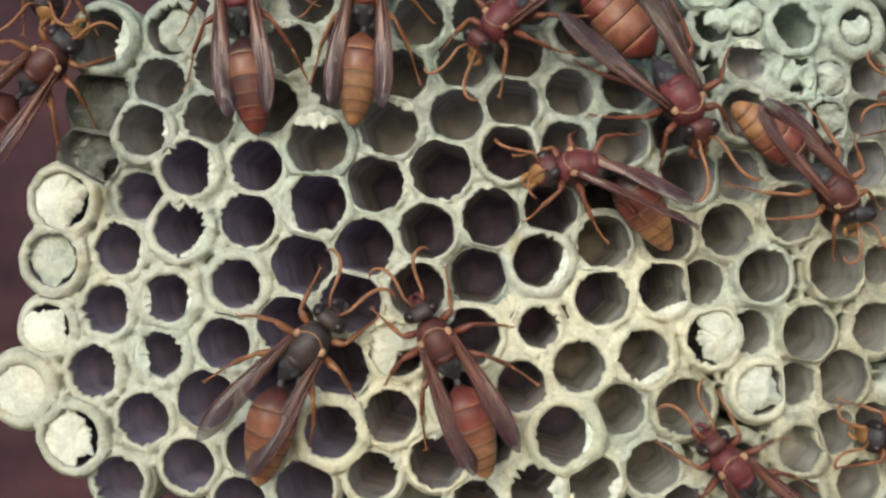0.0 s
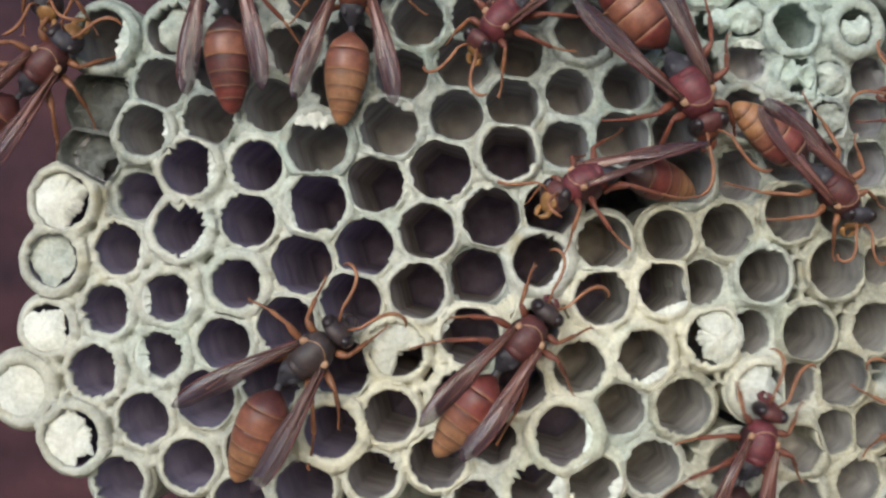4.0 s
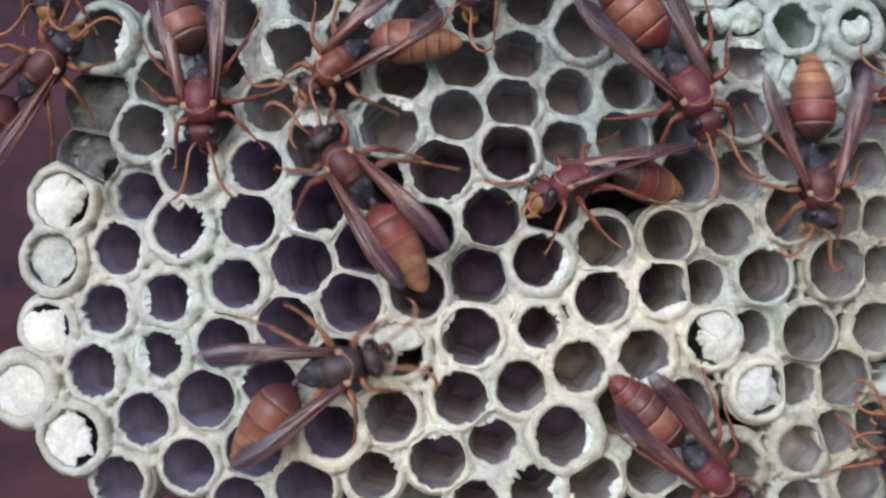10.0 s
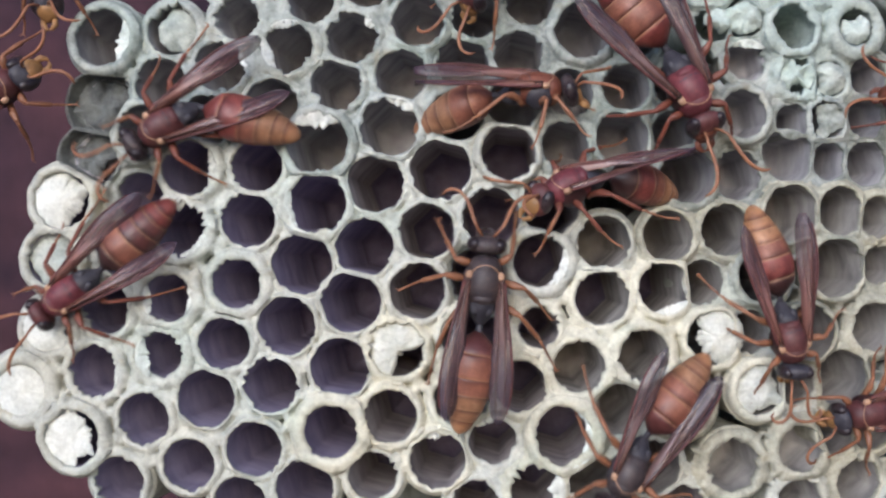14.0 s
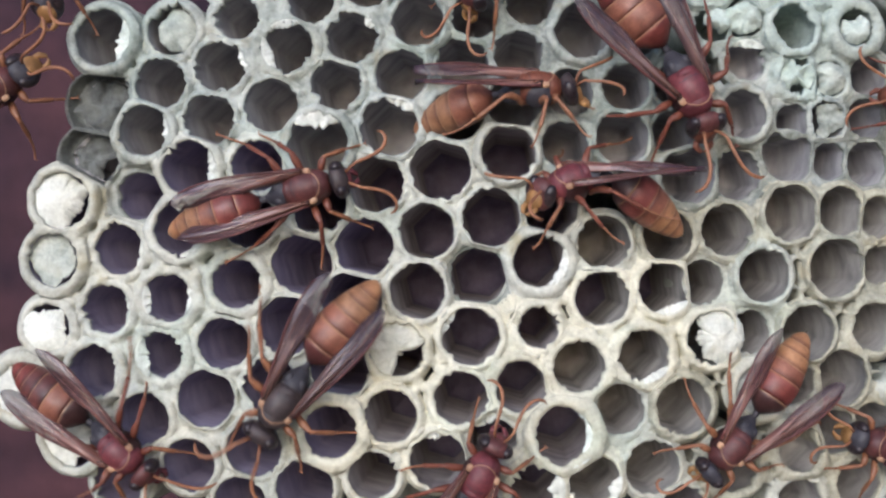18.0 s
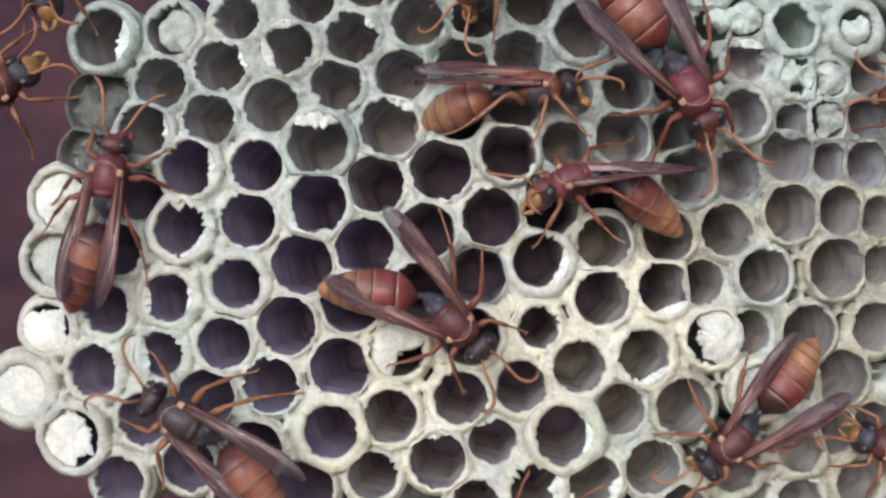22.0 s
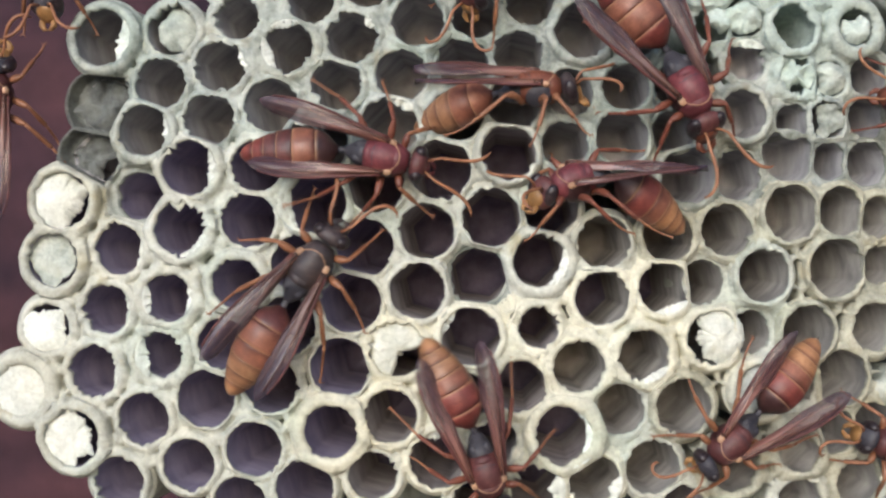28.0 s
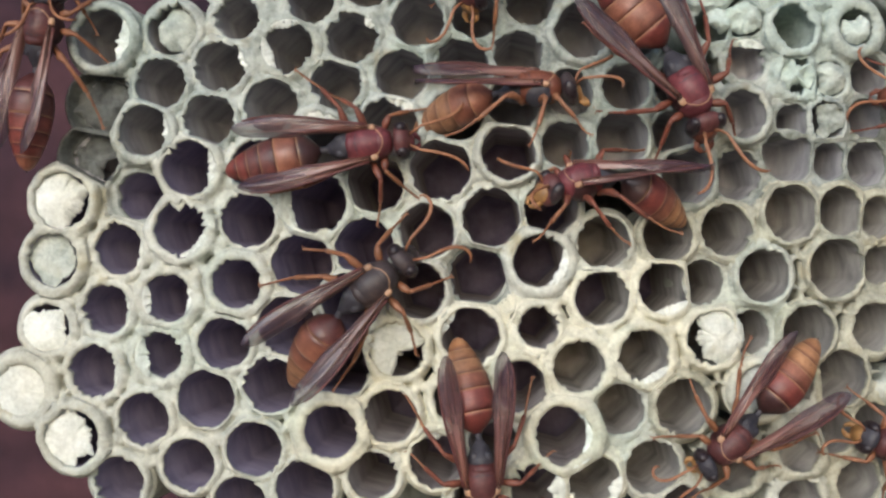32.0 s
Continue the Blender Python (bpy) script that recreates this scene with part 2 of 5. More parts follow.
cell(-8.73, 20.1, 2.42, 3.02, 0.5, 0.1, shreds=((40,18,.2),), paper=MID_PAPER, depth=7.5)
cell(-21.38, 17.58, 2.44, 3.04, 0.4, 0.08, shreds=((20,25,.2),), paper=MID_PAPER, depth=7.5)
cell(-27.2, 15.97, 2.51, 3.05, 0.7, 0.05, paper=MID_PAPER, depth=7.5)
# Sunken grey lid stands for this cell's outer side wall.
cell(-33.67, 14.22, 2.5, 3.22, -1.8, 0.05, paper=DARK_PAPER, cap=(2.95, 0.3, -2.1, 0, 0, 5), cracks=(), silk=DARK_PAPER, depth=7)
cell(-10.16, 15.64, 2.42, 2.9, 0.5, 0.06, flaps=((215,18,.2),), paper=MID_PAPER, depth=7.5)
cell(-3.98, 16.56, 2.47, 2.9, 0.3, 0.04, paper=MID_PAPER, depth=7.5)
cell(1.84, 17.77, 2.48, 2.81, -0.2, 0.05, paper=GREY_PAPER, depth=7.5)
cell(7.25, 18.62, 2.33, 2.87, 0, 0.05, paper=GREY_PAPER, depth=7.5)
cell(13.47, 21.12, 2.71, 3.58, 0.8, 0.04, paper=GREY_PAPER, depth=7.5)
cell(17.65, 15.58, 2.29, 2.94, 0.4, 0.05, paper=MID_PAPER, depth=7.5)
cell(-16.4, 13.7, 2.54, 2.91, 0.3, 0.04, paper=MID_PAPER, depth=7.5)
cell(-22.42, 12.4, 2.49, 2.92, 0.5, 0.07, paper=MID_PAPER, depth=7.5)
cell(-28.77, 11.37, 2.45, 3.26, 1.2, 0.06, shreds=((5,35,.22),), paper=MID_PAPER, depth=7.5)
# Here too the grey lid is a sheet of side wall.
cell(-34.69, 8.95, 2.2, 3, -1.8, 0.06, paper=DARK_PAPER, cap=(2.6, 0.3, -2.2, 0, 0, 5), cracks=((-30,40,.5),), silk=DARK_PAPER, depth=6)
cell(-5.03, 11.56, 2.78, 3.32, 0.8, 0.05, shreds=((65,35,.24),), paper=MID_PAPER, depth=7.5)
cell(1.29, 12.66, 2.47, 3, 0.6, 0.04, paper=MID_PAPER, depth=7.5)
cell(6.67, 13.77, 2.47, 3.01, 0.6, 0.04, paper=MID_PAPER, depth=7.5)
cell(12.13, 14.95, 2.28, 2.82, 0.2, 0.05, paper=MID_PAPER, depth=7.5)
cell(-11.82, 9.95, 2.89, 3.64, 1.2, 0.06, shreds=((92,48,.42),), paper=MID_PAPER, depth=7.5)
cell(-17.69, 7.85, 2.42, 3.01, 0.7, 0.03, depth=18)
cell(-24.24, 7.72, 2.59, 3.35, 1.2, 0.08, shreds=((0,45,.27),), depth=18)
cell(-29.61, 5.16, 2.3, 2.9, -0.5, 0.03, paper=GREY_PAPER, depth=18)
cell(6.2, 9.14, 2.57, 3.21, 1.4, 0.03, depth=18)
cell(11.65, 9.98, 2.26, 3.02, 0.6, 0.05, paper=MID_PAPER, depth=7.5)
cell(17.13, 10.62, 2.6, 3.14, 0.8, 0.04, paper=MID_PAPER, depth=7.5)
cell(23.72, 7.16, 2.73, 3.39, 0.8, 0.03, paper=MID_PAPER, depth=9.5)
cell(34.18, 9.29, 2.69, 3.02, 0.2, 0.04, paper=GREY_PAPER, depth=6)
cell(38.67, 8.82, 1.92, 2.49, 0.1, 0.05, paper=GREY_PAPER, depth=7.5)
cell(42.93, 8.63, 2.29, 2.97, 0, 0.05, paper=GREY_PAPER, depth=7.5)
cell(28.89, 7.26, 2.44, 2.88, -0.3, 0.05, paper=GREY_PAPER, depth=7)
cell(-0.21, 7.55, 2.89, 3.21, 0.6, 0.04, depth=18)
cell(-6.37, 6.21, 2.73, 3.1, 0.5, 0.04, depth=18)
cell(-11.98, 4.33, 2.83, 3.53, 0.9, 0.08, shreds=((190,40,.15),), depth=18)
cell(-18.5, 2.74, 2.58, 3.07, 0.6, 0.04, depth=18)
cell(-25.04, 1.94, 2.54, 3.45, 1.3, 0.12, shreds=((-40,50,.2), (95,16,.32)), depth=18)
cell(-31.19, -0.05, 2.4, 3.16, 0.9, 0.07, shreds=((-10,40,.15),), depth=18)
cell(-36.92, 4.73, 2.75, 3.74, 1.5, 0.03, cap=(3.02, 0.9, 0.35, -0.16, -0.05, 0.6), cracks=((-30,55,.34), (55,20,.2)), depth=18)
cell(-37.91, -1.05, 2.59, 3.63, 1.5, 0.03, cap=(2.86, 0.1, 0, -0.06, 0, 1), cracks=((-35,60,.3), (35,30,.3), (210,35,.2)), silk=DULL_SILK, depth=18)
cell(-38.65, -7.69, 2.32, 3.21, 1, 0.05, cap=(2.76, 0.35, 0.35, 0, 0.11, 0.7), cracks=((95,50,.42), (5,45,.4), (280,16,.12)), depth=18)
cell(4.6, 3, 2.73, 3.11, 0.7, 0.03, depth=18)
cell(10.28, 3.82, 2.58, 3.01, 0.4, 0.05, depth=18)
cell(-1.55, 1.66, 2.62, 3.1, 0.7, 0.03, depth=18)
cell(-7.44, 0.16, 2.78, 3.1, 0.4, 0.04, depth=18)
cell(-13.36, -1.39, 2.84, 3.11, 0.4, 0.03, depth=18)
cell(-19.56, -3.28, 2.36, 3.28, 1, 0.05, depth=18)
cell(-26.33, -4.71, 2.28, 3.36, 0.9, 0.08, shreds=((185,35,.25), (-5,40,.18)), depth=18)
cell(-32.48, -5.8, 2.35, 3.12, 0.9, 0.06, shreds=((5,40,.18),), depth=18)
cell(15.35, 0.59, 2.54, 3.03, 0.5, 0.04, depth=9.5)
cell(21.68, 1.25, 2.45, 3.05, 0.7, 0.03, paper=STRAW_PAPER, depth=9.5)
cell(27.57, 1.82, 2.53, 3.08, 0.6, 0.04, paper=STRAW_PAPER, depth=9.5)
cell(34.31, 3.51, 2.79, 3.23, 0.9, 0.04, depth=7, paper=STRAW_PAPER)
cell(39.75, 3.73, 2.48, 3.05, 0.7, 0.05, paper=STRAW_PAPER, depth=9.5)
cell(44.12, 3.2, 2.06, 2.86, 0.2, 0.05, paper=STRAW_PAPER, depth=9.5)
cell(9.16, -1.13, 2.52, 3.43, 1.1, 0.06, shreds=((-25,50,.2),), depth=18)
cell(3.28, -2.64, 2.69, 3.01, -0.5, 0.03, paper=GREY_PAPER, depth=18)
cell(-2.35, -3.95, 2.62, 3.2, 0.9, 0.04, depth=18)
cell(-8.66, -5.03, 2.83, 3.21, 0.7, 0.03, depth=18)
cell(-14.82, -7.3, 2.74, 3.11, 0.6, 0.04, depth=18)
cell(-20.88, -9.01, 2.48, 3.13, 0.7, 0.05, depth=18)
cell(-27.23, -10.16, 2.17, 3.26, 0.8, 0.1, shreds=((190,55,.5),), depth=18)
cell(-33.82, -11.91, 2.47, 3.29, 0.9, 0.06, shreds=((0,40,.18),), depth=18)
cell(-41.51, -13.86, 2.56, 3.89, 1.4, 0.06, cap=(2.95, 0.5, 0.5, 0, 0, 0.7), cracks=((20,30,.2),), depth=18)
cell(-36.05, -18.41, 2.76, 3.8, 1.6, 0.04, cap=(3.09, 0.4, 0.45, -0.17, 0.06, 0.8), cracks=((62,30,.32), (5,50,.42), (-65,22,.3)), depth=18)
cell(15.19, -4.7, 2.59, 3.24, 0.6, 0.05, paper=WHITE_PAPER, depth=11)
cell(21.28, -3.75, 2.5, 3.16, 0.8, 0.06, paper=WHITE_PAPER, depth=11, shreds=((-70,40,.25),))
cell(25.38, -3.25, 2.2, 2.75, -0.3, 0.05, depth=9.5)
cell(31.44, -2.6, 2.6, 3.21, 0.9, 0.03, depth=11)
cell(39.18, -1.91, 2.93, 3.49, 1, 0.04, paper=STRAW_PAPER, depth=9.5)
cell(44.36, -1.66, 1.95, 2.75, 0, 0.05, paper=STRAW_PAPER, depth=9.5)
cell(9.06, -7.46, 1.92, 2.62, 0.9, 0.06, paper=WHITE_PAPER, depth=18)
# Tiny added cell stands in for a torn slit beside the rim above.
cell(6.78, -6.4, 0.46, 0.62, 0.95, 0.12, paper=WHITE_PAPER, depth=13)
cell(2.62, -8.24, 2.73, 3.32, 0.9, 0.06, paper=WHITE_PAPER, shreds=((150,30,.15),), depth=18)
cell(-4.33, -9.46, 2.57, 3.31, 0.9, 0.1, paper=WHITE_PAPER, cap=(2.99, 0.7, 0.2, -0.05, -0.11, 2), cracks=((-45,62,.78), (200,20,.15)), depth=18)
cell(-9.7, -11.2, 2.79, 3.11, 0.7, 0.03, depth=18)
cell(-16.37, -12.98, 2.58, 3.02, 0.6, 0.05, depth=18)
cell(-22.72, -14.31, 2.77, 3.09, 0.5, 0.03, depth=18)
cell(-28.91, -16.45, 2.51, 3.17, 0.7, 0.07, depth=18)
cell(-31.5, -22.64, 2.48, 3.14, 0.8, 0.08, depth=18)
cell(-24.45, -20.75, 2.51, 3.16, 0.8, 0.05, depth=18)
cell(-18.05, -19.13, 2.65, 3.13, 0.8, 0.03, depth=18)
cell(-10.6, -17.3, 2.52, 3.8, 1.5, 0.05, paper=WHITE_PAPER, depth=18)
cell(-5.04, -15.87, 2.52, 3.22, 0.9, 0.05, paper=WHITE_PAPER, depth=18)
cell(1.66, -14.16, 2.52, 3.22, 0.8, 0.06, paper=WHITE_PAPER, depth=18)
cell(7.31, -13.01, 2.42, 3.23, 0.8, 0.05, paper=WHITE_PAPER, flaps=((160,40,.12),), depth=18)
cell(13, -11.27, 2.48, 3.56, 0.9, 0.05, paper=WHITE_PAPER, depth=9.5)
cell(19.34, -10.27, 2.44, 3.37, 0.9, 0.07, paper=WHITE_PAPER, shreds=((-60,35,.22),), depth=9.5)
cell(26.22, -8.61, 2.63, 3.29, 1, 0.08, paper=WHITE_PAPER, cap=(2.96, 0.9, 0.2, 0.16, 0.11, 1.6), cracks=((185,60,.45), (250,30,.2)), depth=9.5)
cell(30.37, -8.18, 2.11, 2.78, -0.3, 0.05, depth=9.5)
cell(36.17, -8.34, 2.74, 3.25, 0.9, 0.03, depth=11, paper=STRAW_PAPER)
cell(43.64, -7.94, 2.46, 3.2, 0.5, 0.06, paper=STRAW_PAPER, depth=9.5)
cell(23.35, -15.3, 2.74, 3.4, 0.7, 0.06, paper=STRAW_PAPER, depth=9.5)
cell(17.12, -15.48, 2.45, 3.05, 0.1, 0.05, depth=9.5)
cell(31.09, -13.8, 2.44, 3.32, 1.2, 0.06, paper=WHITE_PAPER, cap=(2.77, 1, 0.4, -0.17, -0.11, 1.6), cracks=((-70,40,.3), (20,40,.3)), depth=9.5)
cell(35.34, -13.45, 2.14, 2.93, -0.2, 0.05, depth=9.5)
cell(40.05, -12.99, 2.84, 3.29, 0.4, 0.04, paper=STRAW_PAPER, depth=9.5)
cell(11.73, -17.65, 2.96, 3.87, 1.8, 0.04, paper=WHITE_PAPER, flaps=((5,105,.22),), shreds=((0,80,.3),), depth=18)
cell(4.75, -18.41, 2.27, 3.02, 0.2, 0.07, shreds=((110,30,.22),), depth=18)
cell(-0.48, -20.12, 2.64, 3.23, 0.8, 0.05, paper=WHITE_PAPER, shreds=((100,25,.2),), depth=18)
cell(-6.68, -21.61, 2.32, 2.96, 0.6, 0.07, depth=18)
cell(-13.19, -22.92, 2.76, 3.24, 0.7, 0.03, depth=18)
cell(-19.53, -24.42, 2.5, 3.15, 0.6, 0.05, depth=18)
cell(20.37, -21.25, 2.64, 3.19, 0.2, 0.05, depth=9.5)
cell(14.59, -22.37, 2.5, 3.16, 0.7, 0.08, paper=WHITE_PAPER, shreds=((-20,30,.35),), depth=9.5)
cell(8.99, -23.12, 2.54, 3.25, 0.9, 0.14, paper=WHITE_PAPER, shreds=((0,40,.5), (250,30,.3)), depth=18)
cell(3.14, -24.41, 2.27, 3.03, 0.5, 0.05, depth=18)
cell(28.53, -21.31, 2.55, 3.66, 0.8, 0.08, paper=STRAW_PAPER, depth=6)
cell(35.67, -19.92, 2.36, 3.49, 0.8, 0.05, paper=STRAW_PAPER, depth=4)
cell(39.46, -18.42, 2.27, 2.96, 0.2, 0.05, paper=STRAW_PAPER, depth=9.5)
cell(43.76, -18.05, 2.41, 2.99, 0.1, 0.05, paper=STRAW_PAPER, depth=6)
cell(42.29, -23.79, 2.41, 3.1, 0.3, 0.05, paper=STRAW_PAPER, depth=9.5)
cell(35.74, -25.43, 2.38, 3.17, 0.3, 0.05, depth=9.5)
cell(22.58, 11.32, 2.2, 2.75, -0.4, 0.06, paper=GREY_PAPER, depth=7.5)
cell(22.61, 16.01, 2.09, 2.75, -0.2, 0.06, paper=GREY_PAPER, depth=7.5)
cell(18.42, 20.88, 2.41, 2.96, 0, 0.05, paper=MID_PAPER, depth=7.5)
cell(8.38, 23.9, 2.29, 2.83, -0.2, 0.06, paper=GREY_PAPER, depth=7.5)
cell(29.27, 13.16, 2.35, 3.05, 1.3, 0.04, paper=MID_PAPER, depth=5)
cell(34.66, 21.96, 2.25, 3.05, 1.5, 0.07, paper=MINT_PAPER, flaps=((215,45,.2), (40,35,.16)), depth=5.5)
cell(41.6, 22.3, 1.9, 3.3, 1.4, 0.08, paper=MINT_PAPER, cap=(1.55, 0.7, 0.5, 0.0, -0.1, 3), cracks=((105,35,.4),), silk=MINT_SILK, depth=2.5)
cell(29.52, 22.87, 2.1, 2.55, 0.2, 0.06, paper=MINT_PAPER, cap=(1.85, 0.9, 0.5, 0.1, 0.1, 4), cracks=((120,40,.25),), silk=MINT_SILK, depth=5)
cell(26.57, 22.17, 1.9, 2.4, 0.2, 0.1, paper=MINT_PAPER, cap=(1.3, 0.9, 0.2, 0.3, 0.2, 3), cracks=((240,40,.4),), silk=MINT_SILK, depth=5)
cell(35.15, 17.07, 1.75, 2.6, 0.9, 0.12, paper=MINT_PAPER, cap=(2.2, 0.5, 0.5, -0.45, 0.2, 4), cracks=((-75,35,.55), (60,25,.5)), silk=MINT_SILK, depth=5)
cell(38.75, 17.1, 1.8, 2.5, 0.3, 0.06, paper=MINT_PAPER, cap=(1.7, 0.8, 0.1, 0, 0, 2), cracks=((190,40,.35),), silk=DULL_SILK, depth=5)
cell(34.70, 12.63, 1.75, 2.35, 0.2, 0.06, paper=GREY_PAPER, depth=5)
cell(38.40, 12.86, 1.9, 2.5, 0.5, 0.1, paper=MID_PAPER, cap=(1.8, 0.4, -0.3, 0.3, 0, 4), cracks=((180,50,.4), (300,40,.3)), silk=MID_PAPER, depth=5)
cell(30.01, 18.58, 2.0, 2.6, 0, 0.08, paper=MID_PAPER, shreds=((85,50,.3),), depth=4)
cell(43.46, 17.59, 2.1, 2.7, -0.2, 0.05, paper=MID_PAPER, depth=6)
cell(43.03, 13.24, 2.1, 2.75, 0, 0.06, paper=GREY_PAPER, depth=6)
cell(31.57, 26.06, 2.3, 3.1, 1.2, 0.08, paper=MINT_PAPER, cap=(2.7, 1.0, 0.5, 0, 0, 2), cracks=(), silk=MINT_SILK, depth=5)
cell(37.42, 27.15, 2.3, 3.1, 1.2, 0.08, paper=MINT_PAPER, cap=(2.7, 1.0, 0.5, 0, 0, 2), cracks=(), silk=MINT_SILK, depth=5)
cell(26.24, 25.96, 2.3, 3.0, 0.8, 0.08, paper=MINT_PAPER, cap=(2.6, 0.8, 0.4, 0, 0, 2), cracks=(), silk=MINT_SILK, depth=5)


def fill_comb():
    """Carry the comb on past the listed cells, at the same pitch."""
    for j in range(-8, 9):
        for i in range(-11, 12):
            u, v = 6.1 * i + 3.05 * (j % 2) + 2.0, 5.3 * j + 1.0
            if u < -26 + (6 if v > 0 else 0) or u > 56 or (u > 48 and abs(v) > 30):
                continue
            if min((s["u"] - u) ** 2 + (s["v"] - v) ** 2 for s in SITES) > 4.9 ** 2:
                cell(u, v, 2.4, 2.95, 0.3 + 0.3 * random.random(), paper=MID_PAPER if v > 9 or u > 34 else None)


fill_comb()
SPOKES = 96
nest = tagged(new("wasp_nest"), "pale paper comb of open hexagonal cells on a dark board", "wasp nest")
nest.location = (0.0, 0.062, 0.0)
NEST_INV = Matrix.Translation((0.0, -0.062, 0.0))


def reach(s, a):
    """Distance in mm from a cell's centre to the seam with its neighbours, in the direction a."""
    dx, dy = math.cos(a), math.sin(a)
    best, other = 99.0, None
    for o in s["near"]:
        ex, ey = o["u"] - s["u"], o["v"] - s["v"]
        along = ex * dx + ey * dy
        if along > 0.01:
            far = (ex * ex + ey * ey + s["rim"] ** 2 - o["rim"] ** 2) / (2 * along)
            if far < best:
                best, other = far, o
    seam = (0.42 if GREY_PAPER in (s["paper"], other["paper"]) else 0.52 if WHITE_PAPER in (s["paper"], other["paper"]) else 0.48) * (max(s["rise"], 0.0) + max(other["rise"], 0.0)) if other else 0.0
    edge = s["rim"] + 0.12
    if best <= edge:
        return best, seam
    px, py = s["u"] + (edge + 0.4) * dx, s["v"] + (edge + 0.4) * dy
    walled = sum((o["u"] - px) ** 2 + (o["v"] - py) ** 2 < 4.7 ** 2 for o in s["near"])
    return (min(best, 5.2), 0.5 * seam) if walled > 1 else (edge, 0.0)


def build_cell(k, s):
    cu, cv = s["u"], s["v"]
    s["near"] = [o for o in SITES if o is not s and (o["u"] - cu) ** 2 + (o["v"] - cv) ** 2 < 144]
    seed = 7.3 * k
    rise, deep = s["rise"], 14.0 if s["depth"] > 12 else 1.3 * s["depth"]
    lean = Vector((-0.08 + 7.0 * cu * MM, 2.0 * cv * MM))
    cols = []
    for i in range(SPOKES):
        a = 2 * math.pi * i / SPOKES
        ca, sa = math.cos(a), math.sin(a)
        b, seam = reach(s, a)
        b = max(b, s["hole"] * 0.9)
        wob = noise.noise((2.2 * ca + seed, 2.2 * sa, 0.3))
        bites = math.tanh(4.0 * noise.noise((4.6 * ca + seed, 4.6 * sa, 4.1)) - 0.5)
        fine = 0.55 * bites + 0.45 * noise.noise((10 * ca + seed, 10 * sa, 2.6)) + 0.24 * noise.noise((24 * ca + seed, 24 * sa, 1.7))
        patch = noise.noise((1.9 * ca + seed, 1.9 * sa, 7.7))
        fine *= min(1.5, max(0.1, 0.5 + 2.6 * patch))
        ri = min(s["hole"] * (1 + 0.05 * wob + 0.025 * noise.noise((6 * ca, 6 * sa, seed))), b - 0.22)
        for fa, fw, fr in s["flaps"]:
            off = abs((math.degrees(a) - fa + 180) % 360 - 180)
            if off < fw:
                ri -= s["hole"] * fr * min(1.0, 2.2 * (1 - off / fw)) * (1 + 0.25 * fine)
        ri = max(ri * (1 + (0.02 + 1.5 * s["torn"]) * fine), 0.15)
        ro = min(1.03 * s["rim"] * (1 + 0.03 * wob), b - 0.05 + 0.4 * max(0.0, rise - 0.75))
        ri = min(ri, ro - 0.2)
        face = math.cos(radians((math.degrees(a) - 14 + 30) % 60 - 30))
        wall = max(min(s["hole"] * 1.08, b - 0.28), 0.8)
        hexa = max(min(s["hole"] * 0.985 / face, b - 0.2), 0.8)
        wide = ro - ri
        h = rise + 0.22 * wob + 0.10 * fine
        lump = lambda d: 0.16 * noise.noise(((cu + d * ca) * 0.8, (cv + d * sa) * 0.8, 3.3)) \
            + 0.12 * noise.noise(((cu + d * ca) * 2.9, (cv + d * sa) * 2.9, 8.1))
        prof = [
            (b - 0.12, -7.0, 0), (b - 0.06, -1.2, 0), (b + 0.22, seam - 0.06 + lump(b), 0), (b + 0.02, seam + lump(b), 0),
            (ro + 0.3 * (b - ro) if ro < b else ro - 0.02, seam + 0.15 * (h - seam) + lump(b), 0),
            (ro, seam + 0.5 * (h - seam) + lump(ro), 0), (ro - 0.16 * wide, seam + 0.76 * (h - seam) + 0.05 * fine + 0.5 * lump(ro), 0), (ro - 0.36 * wide, h + lump(ro - 0.3 * wide), 0),
            (ro - 0.64 * wide, h + 0.1 + 0.05 * fine + lump(ri), 0), (ri + 0.10 * wide, h + 0.02 - 0.1 * wide + lump(ri), 0),
            (ri, h - 0.2 * wide - 0.14, 0),
            (ri + 0.07, h - 0.45 * wide - 0.34, 1), (0.4 * ri + 0.6 * wall, min(0.3 * h, h - 0.45 * wide - 0.3) - 0.06 * deep, 1),
            (0.5 * wall + 0.5 * hexa, -0.17 * deep, 1), (hexa + 0.05 * wob, -0.32 * deep, 1), (hexa * 0.99, -0.52 * deep, 1),
            (hexa * 0.97, -0.72 * deep, 1), (hexa * 0.94, -0.86 * deep, 1), (hexa * 0.78, -0.95 * deep, 2), (hexa * 0.4, -1.0 * deep, 2)]
        col = []
        for d, w, _ in prof:
            sink = min(w, 0.0)
            u = (cu + d * ca + lean.x * min(w, 0.0) * (0 if d >= b and w > -2 else 1)) * MM
            v = (cv + d * sa + lean.y * sink) * MM
            col.append(comb_point(u, v, comb_height((cu + d * ca) * MM, (cv + d * sa) * MM) + w * MM))
        cols.append(col)
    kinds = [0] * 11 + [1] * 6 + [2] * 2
    bm = bmesh.new()
    centre = Vector((cu * MM, -comb_height(cu * MM, cv * MM), cv * MM))
    verts = [[bm.verts.new(p - centre) for p in col] for col in cols]
    for i in range(SPOKES):
        a, c = verts[i], verts[(i + 1) % SPOKES]
        for j in range(len(a) - 1):
            f = bm.faces.new((a[j], c[j], c[j + 1], a[j + 1]))
            f.material_index = kinds[j]
    f = bm.faces.new([col[-1] for col in verts][::-1])
    f.material_index = 2
    bmesh.ops.recalc_face_normals(bm, faces=bm.faces)
